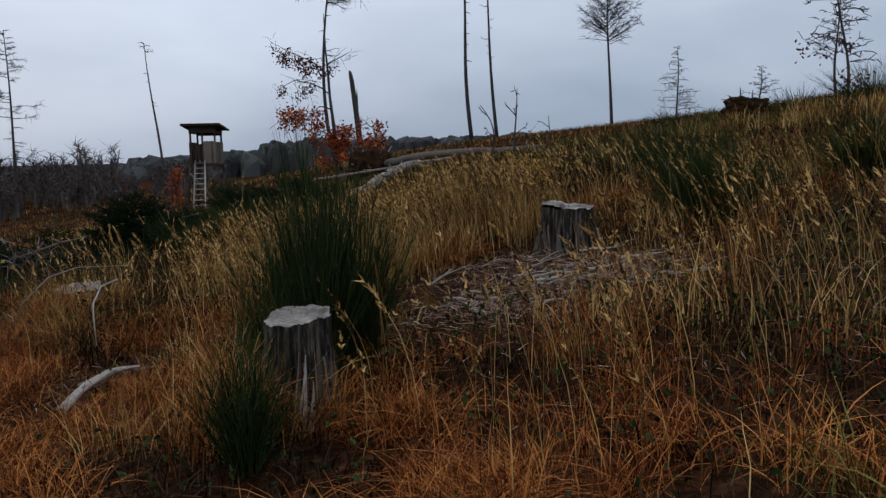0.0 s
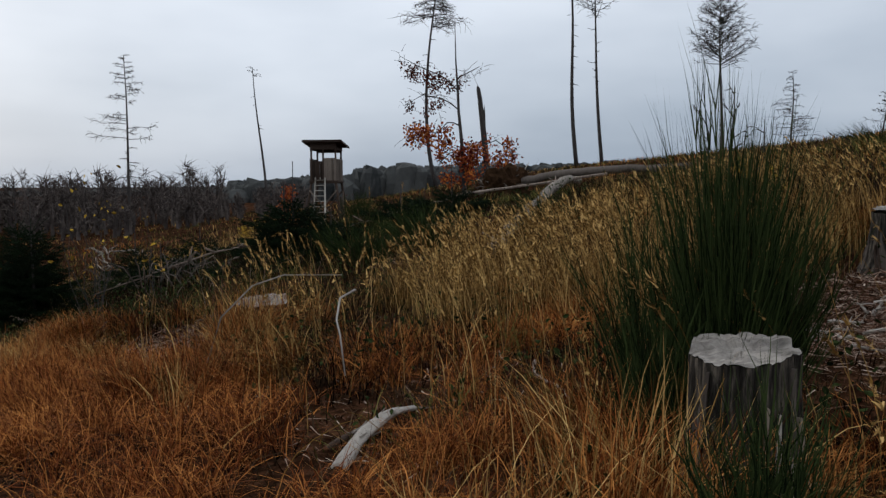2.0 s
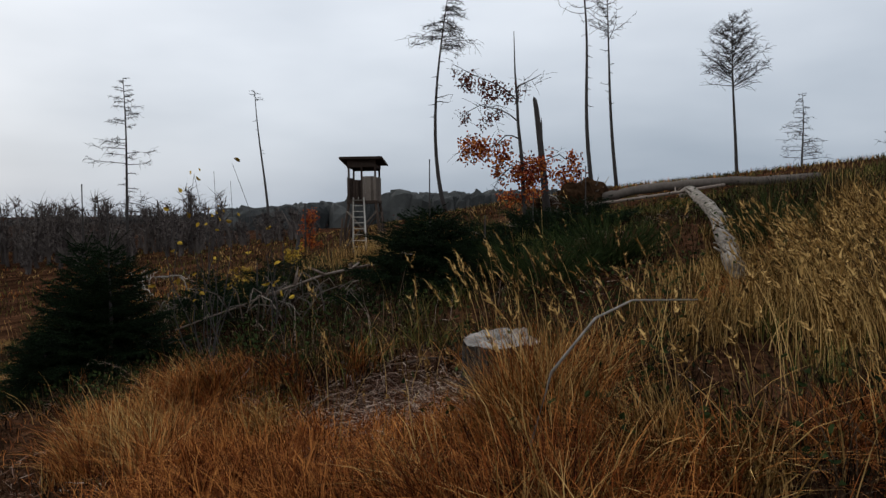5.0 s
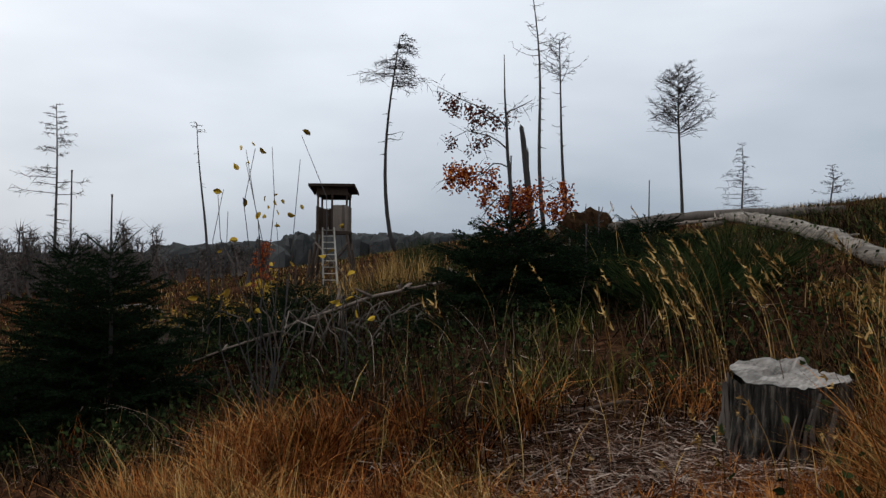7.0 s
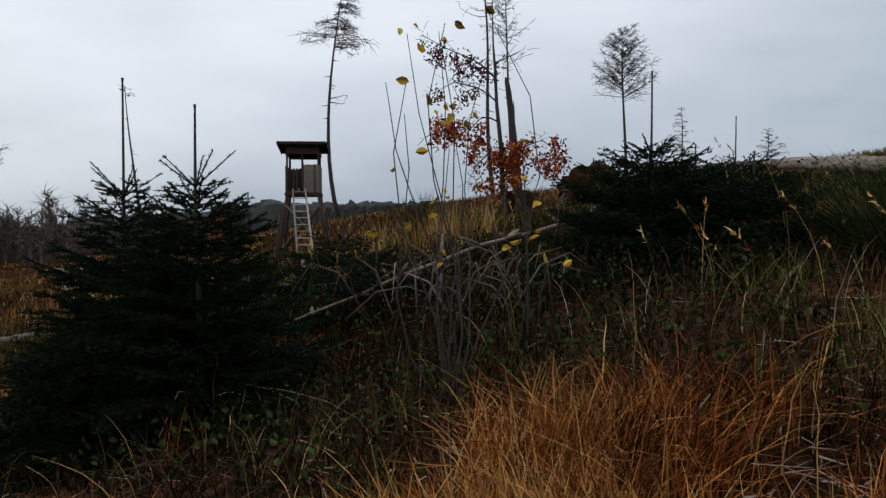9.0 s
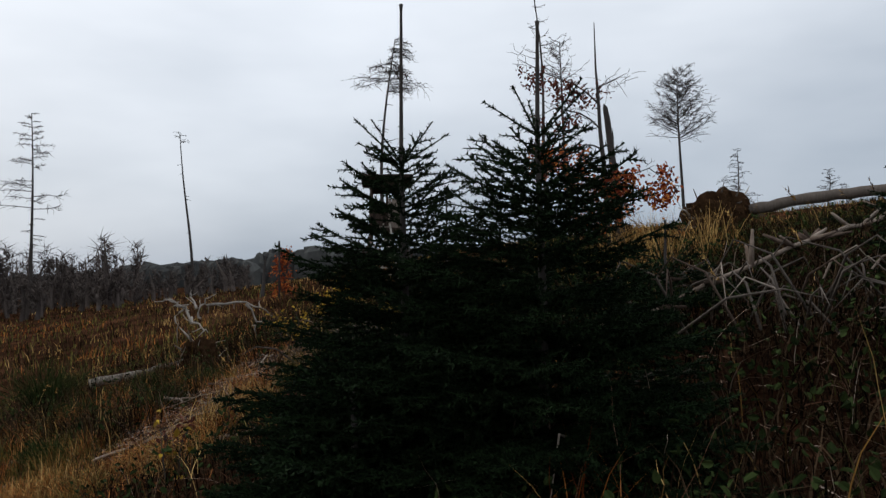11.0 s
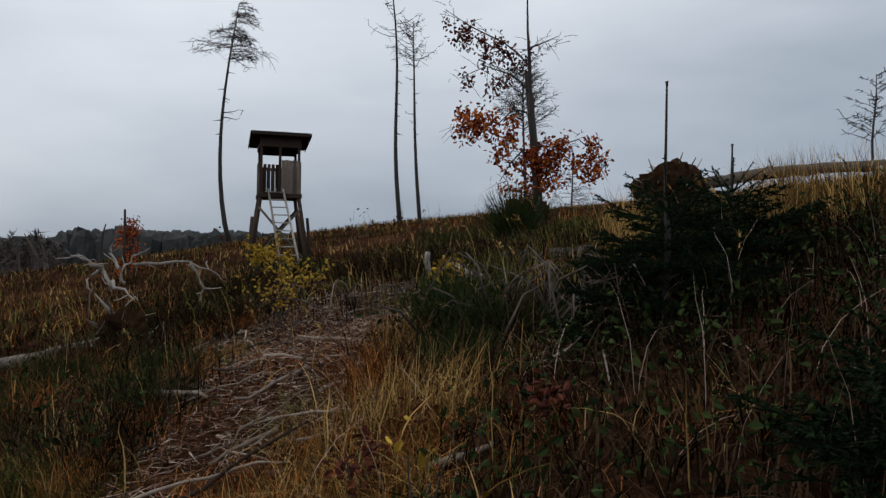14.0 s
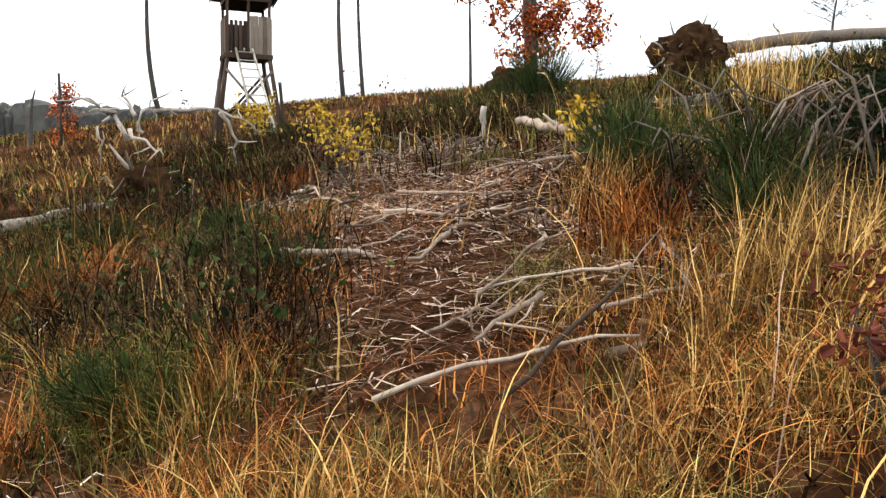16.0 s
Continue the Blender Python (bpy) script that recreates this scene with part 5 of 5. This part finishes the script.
# a thick fringe of orange and straw grass along the track
for seed, mat, count, name, label in ((613, RUST, 1500, "rust_grass", "thick fringe of orange grass along the track"), (614, STRAW, 600, "straw_grass", "straw grass in the fringe along the track")):
    x, y, s, off, rng = scatter(count, 7.5, 12.6, 0.9, 2.7, 1.0, seed)
    m = (value_noise(x, y, 0.7, 35) > 0.38) & ~brash_zone(x, y)
    x, y = tufts(*keep(m, x, y), rng, 0.10, 15)
    n = len(x)
    blades(name, label, x, y, rng.uniform(0.18, 0.62, n), rng.uniform(0.005, 0.010, n), np.full(n, 0.75), mat, rng)

# bright tufts by the end of the walk and round the low stump
rng = np.random.default_rng(612)
spots = [(-12.2, 14.6), (-12.55, 14.2), (-13.5, 14.4), (-13.2, 14.15), (-11.75, 14.25), (-12.9, 13.9), (-12.35, 14.05), (-11.4, 14.0), (-13.7, 14.0), (-13.9, 14.6), (-11.0, 13.6), (-12.0, 13.9)]
high = [(-5.2, 8.6), (-4.9, 8.7), (-5.45, 8.75), (-4.65, 8.9), (-5.0, 8.4), (-4.6, 8.5), (-4.4, 9.2), (-1.7, 4.3), (-1.6, 4.6), (0.2, 3.4), (0.7, 3.9), (1.3, 3.6), (1.0, 4.3), (-0.2, 3.2), (1.8, 4.2), (-2.5, 5.25), (-2.65, 5.3)]
spots += high
ends = [q for q in spots if q[0] < -10]
for name, mat, places, per, label in (("rust_grass", RUST, spots, 300, "bright orange tufts of dead grass"), ("straw_grass", STRAW, ends, 340, "golden tufts of dead grass at the foot of a brash lane")):
    x = np.concatenate([a + rng.normal(size=per) * 0.13 for a, b in places])
    y = np.concatenate([b + rng.normal(size=per) * 0.13 for a, b in places])
    n = len(x)
    blades(name, label, x, y, rng.uniform(0.12, 0.40, n) * np.where(x > -10, 1.25, 0.85), rng.uniform(0.0025, 0.005, n), rng.uniform(0.6, 1.2, n), mat, rng, 5, 1.2)

# a soft green tussock by the end of the walk
rng = np.random.default_rng(615)
x, y = -14.0 + rng.normal(size=1500) * 0.2, 15.6 + rng.normal(size=1500) * 0.2
blades("green_grass", "soft green grass tussock", x, y, rng.uniform(0.15, 0.38, 1500), rng.uniform(0.004, 0.007, 1500), np.full(1500, 0.8), GREEN, rng)

# tall rust and straw grass before the stumps and round the broom
rng = np.random.default_rng(619)
spots = [(-1.2, 4.32), (-1.0, 4.38), (-1.45, 4.1), (-1.38, 4.25), (-1.55, 4.3), (-1.65, 4.25), (-1.75, 4.5), (-1.7, 5.0), (-1.8, 5.3), (-1.9, 5.7), (-1.6, 4.75), (-4.75, 8.2), (-4.9, 8.1), (-4.6, 7.8), (-4.6, 8.45), (-4.45, 8.8), (0.5, 4.6), (1.0, 5.0), (1.6, 5.2), (2.0, 6.0)]
for name, mat, per, low, high_, label in (("rust_grass", RUST, 230, 0.25, 0.72, "tall rust grass before old stumps"), ("straw_grass", STRAW, 90, 0.35, 0.85, "tall straw grass before old stumps")):
    x = np.concatenate([a + rng.normal(size=per) * 0.11 for a, b in spots])
    y = np.concatenate([b + rng.normal(size=per) * 0.11 for a, b in spots])
    n = len(x)
    blades(name, label, x, y, rng.uniform(low, high_, n) * np.where(x < -4, 1.0, np.where(y < 4.4, 1.1, 1.0)), rng.uniform(0.004, 0.009, n), np.full(n, 0.6), mat, rng, 5)

# a screen of tall grass on the near side of the low stump
x = np.concatenate([a + rng.normal(size=190) * 0.10 for a in (-4.95, -4.78, -5.02, -4.88, -4.7)])
y = np.concatenate([b + rng.normal(size=190) * 0.10 for b in (8.25, 8.3, 8.55, 8.0, 8.05)])
n = len(x)
for name, mat, part_of, label in (("rust_grass", RUST, slice(0, None, 2), "tall rust grass beside a low stump"), ("straw_grass", STRAW, slice(1, None, 2), "tall straw grass beside a low stump")):
    k = len(x[part_of])
    blades(name, label, x[part_of], y[part_of], rng.uniform(0.45, 0.95, k), rng.uniform(0.004, 0.008, k), rng.uniform(0.3, 0.7, k), mat, rng, 5, 1.2)

# standing straw grass on the slope before the arched trunk
x, y = rng.uniform(-3.7, -0.2, 400), rng.uniform(10.6, 14.0, 400)
m = value_noise(x, y, 1.1, 41) > 0.40
x, y = tufts(*keep(m, x, y), rng, 0.13, 12)
n = len(x)
blades("straw_grass", "tall standing straw grass on the slope", x, y, rng.uniform(0.35, 0.95, n), rng.uniform(0.007, 0.013, n), np.full(n, 0.4), STRAW, rng)

# straw stand between the first stumps and the spruces
x, y = rng.uniform(-4.7, -2.5, 120), rng.uniform(8.8, 10.9, 120)
x, y = tufts(x, y, rng, 0.14, 12)
n = len(x)
blades("straw_grass", "golden straw stand on the slope", x, y, rng.uniform(0.4, 0.85, n), rng.uniform(0.005, 0.009, n), np.full(n, 0.5), STRAW, rng)

x, y = rng.uniform(-3.2, 0.9, 300), rng.uniform(7.6, 10.4, 300)
x, y = keep((y > 8.7) | (x < -0.5), x, y)
x, y = tufts(x, y, rng, 0.13, 12)
n = len(x)
blades("straw_grass", "tall golden reed grass on the slope", x, y, rng.uniform(0.4, 0.95, n), rng.uniform(0.005, 0.009, n), np.full(n, 0.4), STRAW, rng)

# tan grass on the shoulder of the brash lane
x, y = rng.uniform(-12.2, -10.5, 150), rng.uniform(14.1, 17.2, 150)
m = (value_noise(x, y, 0.7, 45) > 0.42) & ~brash_zone(x, y)
x, y = tufts(*keep(m, x, y), rng, 0.10, 13)
n = len(x)
blades("straw_grass", "thin tan grass beside a brash lane", x, y, rng.uniform(0.2, 0.55, n), rng.uniform(0.003, 0.006, n), rng.uniform(0.3, 0.8, n), STRAW, rng, 5)

# olive and tan grass at the foot of the lane
for name, mat, count, label in (("green_grass", GREEN, 150, "olive grass at the foot of a brash lane"), ("straw_grass", STRAW, 90, "tan grass at the foot of a brash lane"), ("rust_grass", RUST, 90, "rust grass at the foot of a brash lane")):
    x, y = rng.uniform(-13.9, -11.5, count), rng.uniform(13.6, 15.6, count)
    x, y = tufts(x, y, rng, 0.11, 14)
    n = len(x)
    blades(name, label, x, y, rng.uniform(0.08, 0.32, n), rng.uniform(0.0025, 0.005, n), rng.uniform(0.5, 1.2, n), mat, rng, 5, 1.5)

# straw stand beyond the small spruce
x, y = rng.uniform(-9.6, -7.6, 130), rng.uniform(15.6, 18.6, 130)
x, y = tufts(x, y, rng, 0.12, 12)
n = len(x)
blades("straw_grass", "dense pale straw stand behind a small spruce", x, y, rng.uniform(0.45, 0.95, n), rng.uniform(0.006, 0.011, n), np.full(n, 0.35), STRAW, rng)

# olive grass and weeds on both sides of the brash lane
x = np.concatenate([rng.uniform(-15.8, -12.7, 760), rng.uniform(-11.7, -9.0, 520)])
y = np.concatenate([rng.uniform(14.6, 21.0, 760), rng.uniform(14.3, 21.5, 520)])
m = (value_noise(x, y, 0.9, 42) > 0.42) & ~brash_zone(x, y)
x, y = tufts(*keep(m, x, y), rng, 0.13, 13)
n = len(x)
blades("green_grass", "olive-green grass and weeds beside a brash lane", x, y, rng.uniform(0.08, 0.34, n), rng.uniform(0.0035, 0.007, n), rng.uniform(0.5, 1.2, n), GREEN, rng, 4, 1.6)
x, y = rng.uniform(-15.6, -12.8, 900), rng.uniform(14.8, 20.5, 900)
m = (value_noise(x, y, 0.6, 44) > 0.5) & ~brash_zone(x, y)
x, y = tufts(*keep(m, x, y), rng, 0.10, 14)
n = len(x)
blades("rust_grass", "brown and rust stalks among olive weeds", x, y, rng.uniform(0.10, 0.40, n), rng.uniform(0.003, 0.006, n), rng.uniform(0.4, 1.1, n), RUST, rng, 4, 1.6)

# short rust thatch between the chips of the brash lane
x, y = rng.uniform(-13.8, -11.3, 5500), rng.uniform(13.2, 20.2, 5500)
m = value_noise(x, y, 0.7, 43) > 0.36
x, y = keep(m, x, y)
n = len(x)
blades("rust_grass", "short rust thatch on a brash lane", x, y, rng.uniform(0.07, 0.24, n), rng.uniform(0.005, 0.010, n), np.full(n, 1.2), RUST, rng, 3, 1.6)

# trodden grass of the track itself
x, y, s, off, rng = scatter(30000, -1, 30, -6, 1.2, 1.0, 603)
n = len(x)
blades("straw_grass", "short trodden straw-brown grass on the track", x, y, rng.uniform(0.06, 0.25, n), rng.uniform(0.006, 0.012, n), np.full(n, 1.1), RUST, rng, 3)

# straw grass
x, y, s, off, rng = scatter(8500, -4, 30, 1.5, 24, 1.6, 604)
m = (value_noise(x, y, 2.2, 25) + 0.26 * ((off > 4.2) & (off < 9) & (s > 0) & (s < 8)) - 0.12 * (s > 9) - 0.14 * (s < 2.5) - 0.25 * ((s > 9.5) & (off > 3.5)) - 0.1 * (off > 9) > 0.56) & ~brash_zone(x, y)
x, y = tufts(*keep(m, x, y), rng, 0.12, 10)
n = len(x)
far = 1 + near_path(x, y) / 14
blades("straw_grass", "pale standing straw grass", x, y, rng.uniform(0.22, 0.72, n) * np.where(x < -9.5, 0.55, 1.0), rng.uniform(0.005, 0.009, n) * far, np.full(n, 0.5), STRAW, rng)

# green grass
x, y, s, off, rng = scatter(9000, -4, 30, 1.0, 24, 1.5, 605)
m = (value_noise(x, y, 2.0, 26) + 0.14 * (s > 13) + 0.16 * (s > 17.5) + 0.06 * (s < 4) > 0.54) & ~brash_zone(x, y)
x, y = tufts(*keep(m, x, y), rng, 0.13, 10)
n = len(x)
far = 1 + near_path(x, y) / 12
blades("green_grass", "dull olive-green grass", x, y, rng.uniform(0.15, 0.50, n) * np.where(x < -10.5, 0.5, 1.0), rng.uniform(0.004, 0.008, n) * far, rng.uniform(0.5, 1.1, n), GREEN, rng, 4, 1.3)

# far cover, coarse, out to the crest and beyond
rng = np.random.default_rng(606)
n = 72000
b, d = np.radians(rng.uniform(-52, 55, n)), 14 + 110 * rng.uniform(0, 1, n) ** 2.0
x, y = np.sin(b) * d - 6 * (d < 60), np.cos(b) * d + 2
m = near_path(x, y) > 6
x, y, d = keep(m, x, y, d)
k = value_noise(x, y, 5.0, 27) + 0.15 * rng.normal(size=len(x))
for name, label, mat, mask in (("rust_grass", "rust-brown far grass", RUST, k > 0.86), ("green_grass", "dull green far grass", GREEN, (k <= 0.86) & (k > 0.58)), ("dead_grass", "dark brown far grass", BRUSH, (k <= 0.58) & (k > 0.26)), ("straw_grass", "straw far grass", STRAW, k <= 0.26)):
    x2, y2, d2 = keep(mask, x, y, d)
    n = len(x2)
    blades(name, label, x2, y2, rng.uniform(0.2, 0.55, n), 0.005 + d2 * 0.0008, np.full(n, 0.6), mat, rng, 3)

# dark tangle of brambles, heather and dry weeds beyond the track edge, deep shade included in its colour
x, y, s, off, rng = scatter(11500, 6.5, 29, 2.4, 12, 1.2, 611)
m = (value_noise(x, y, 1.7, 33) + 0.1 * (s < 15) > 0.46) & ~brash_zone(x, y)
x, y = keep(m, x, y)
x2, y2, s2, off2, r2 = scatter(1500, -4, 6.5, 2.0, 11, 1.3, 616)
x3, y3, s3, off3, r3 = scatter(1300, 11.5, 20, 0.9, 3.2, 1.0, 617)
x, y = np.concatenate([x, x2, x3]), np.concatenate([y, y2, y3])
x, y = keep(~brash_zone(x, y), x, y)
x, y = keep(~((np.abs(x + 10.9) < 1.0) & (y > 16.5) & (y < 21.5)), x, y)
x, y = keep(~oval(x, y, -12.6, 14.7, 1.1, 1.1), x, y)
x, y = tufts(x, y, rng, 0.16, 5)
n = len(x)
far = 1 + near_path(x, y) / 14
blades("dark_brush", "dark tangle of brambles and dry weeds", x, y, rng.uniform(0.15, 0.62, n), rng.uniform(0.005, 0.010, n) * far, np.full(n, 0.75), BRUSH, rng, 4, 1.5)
lx, ly = x[::9], y[::9]
low = np.stack([lx, ly, ground_z(lx, ly) + rng.uniform(0.05, 0.4, len(lx))], -1)
tagged(new("bramble_leaves", leaves("bramble_leaves", low, 0.05, BROOM)), "small dark green bramble leaves", "bush", kind="stuff")

# dense near-black weeds that stand in for shade where the bright grass is thinned
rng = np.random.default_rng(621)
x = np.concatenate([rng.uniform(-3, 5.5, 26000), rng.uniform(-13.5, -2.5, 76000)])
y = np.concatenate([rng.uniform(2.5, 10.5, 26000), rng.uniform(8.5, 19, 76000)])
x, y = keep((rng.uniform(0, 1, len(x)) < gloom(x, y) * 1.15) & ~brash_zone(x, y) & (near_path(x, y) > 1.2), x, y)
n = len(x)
blades("dark_brush", "weeds and heather darkened as shade under spruces and broom", x, y, rng.uniform(0.08, 0.42, n), rng.uniform(0.006, 0.012, n), rng.uniform(0.5, 1.2, n), BRUSH, rng, 4, 1.8)
lx, ly = x[::3], y[::3]
low = np.stack([lx, ly, ground_z(lx, ly) + rng.uniform(0.02, 0.30, len(lx))], -1)
tagged(new("weed_leaves", leaves("weed_leaves", low, rng.uniform(0.03, 0.055, len(lx)), BROOM)), "small dark green leaves of weeds and moss", "bush", kind="stuff")
x, y, s, off, rng = scatter(480, 11.5, 19, 1.4, 5.5, 1.0, 622)
n = len(x)
blades("dry_stalks", "thin grey dead stalks in a dark tangle", x, y, rng.uniform(0.25, 0.75, n), rng.uniform(0.003, 0.006, n), rng.uniform(0.3, 1.1, n), TWIG, rng, 6, 1.6)

# tall reed grass with feathery heads
x, y, s, off, rng = scatter(2900, -2, 11, 2.4, 9.5, 0.9, 607)
m = (value_noise(x, y, 1.8, 28) + 0.15 * (off > 4) > 0.40) & ~((s > 8.5) & (off > 4.5))
x, y = keep(m, x, y)
x2, y2, s2, off2, r2 = scatter(260, 9, 30, 3.0, 9, 1.0, 608)
x3, y3 = rng.uniform(-3.2, 1.0, 1500), rng.uniform(7.6, 10.5, 1500)
x3, y3 = keep((y3 > 8.7) | (x3 < -0.5), x3, y3)
x, y = np.concatenate([x, x2, x3]), np.concatenate([y, y2, y3])
n = len(x)
hgt = rng.uniform(0.55, 1.05, n) * growth(x, y) * np.where(x < -5.5, 0.75, 1.0)
z = ground_z(x, y)
az = rng.normal(2.4, 0.6, n)
d = np.stack([np.cos(az), np.sin(az), np.zeros(n)], -1)
t = np.linspace(0, 1, 6)[None, :, None]
pts = np.stack([x, y, z], -1)[:, None] + d[:, None] * (0.32 * hgt)[:, None, None] * t**2.2 + np.array([0, 0, 1.0]) * hgt[:, None, None] * (t - 0.10 * t**3)
tagged(new("reed_grass", strips("reed_grass", pts, np.full(n, 0.005), STRAW)), "tall thin straw reed-grass stalks", "grass", kind="stuff")
heads = rng.uniform(0, 1, n) < 0.7
hp = pts[heads]
k = 14
q = rng.uniform(0.0, 1.0, (len(hp), k, 1))
a = hp[:, None, 4] + (hp[:, None, 5] - hp[:, None, 4]) * q
b = a + (hp[:, 5] - hp[:, 4])[:, None] * 0.28 + rng.normal(size=a.shape) * 0.016 + np.array([0, 0, -0.008])
a, b = a.reshape(-1, 3), b.reshape(-1, 3)
tagged(new("reed_heads", strips("reed_heads", np.stack([a, (a + b) / 2 + rng.normal(size=a.shape) * 0.004, b], 1), np.full(len(a), 0.015), STRAW)), "feathery straw reed-grass heads", "grass", kind="stuff")

# twigs, chips and needles on the ground
x, y, s, off, rng = scatter(40000, -3, 30, 0.5, 13, 1.3, 609)
m = (value_noise(x, y, 1.4, 29) > 0.50) | brash_zone(x, y)
x, y = keep(m, x, y)
extra = 16000
x = np.concatenate([x, rng.normal(-12.3, 0.8, extra), rng.normal(-5.85, 0.6, 8000), rng.normal(0.5, 0.6, 8000)])
y = np.concatenate([y, rng.uniform(15.0, 21, extra), rng.normal(9.05, 0.45, 8000), rng.normal(6.9, 0.6, 8000)])
n = len(x)
az = rng.normal(-0.5, 0.9, n)
ln = rng.uniform(0.04, 0.28, n) * rng.uniform(0.5, 1.2, n)
z = ground_z(x, y) + rng.uniform(0.0, 0.07, n)
d = np.stack([np.cos(az) * ln, np.sin(az) * ln, rng.normal(size=n) * 0.18 * ln], -1)
a = np.stack([x, y, z], -1)
pts = np.stack([a, a + d * 0.5 + rng.normal(size=a.shape) * 0.012, a + d], 1)
tagged(new("twig_litter", strips("twig_litter", pts, rng.uniform(0.004, 0.011, n), TWIG)), "broken grey-brown twigs and chips over the ground", "litter", kind="stuff")

# single pale stalks that stand out of the dark growth
x, y, s, off, rng = scatter(1500, -2, 24, 1.4, 8, 1.2, 610)
n = len(x)
blades("dry_stalks", "pale dry bent grass stalks", x, y, rng.uniform(0.3, 0.8, n) * np.where(s > 10, 0.7, 1.0), rng.uniform(0.006, 0.010, n), np.full(n, 0.6), STRAW, rng, 6)

# thin pale stalks over the dark weeds past the spruces
x, y, s, off, rng = scatter(420, 10.5, 18, 1.0, 3.6, 1.0, 618)
n = len(x)
blades("dry_stalks", "thin pale grass stalks over dark weeds", x, y, rng.uniform(0.3, 0.75, n), rng.uniform(0.004, 0.007, n), np.full(n, 0.6), STRAW, rng, 6)
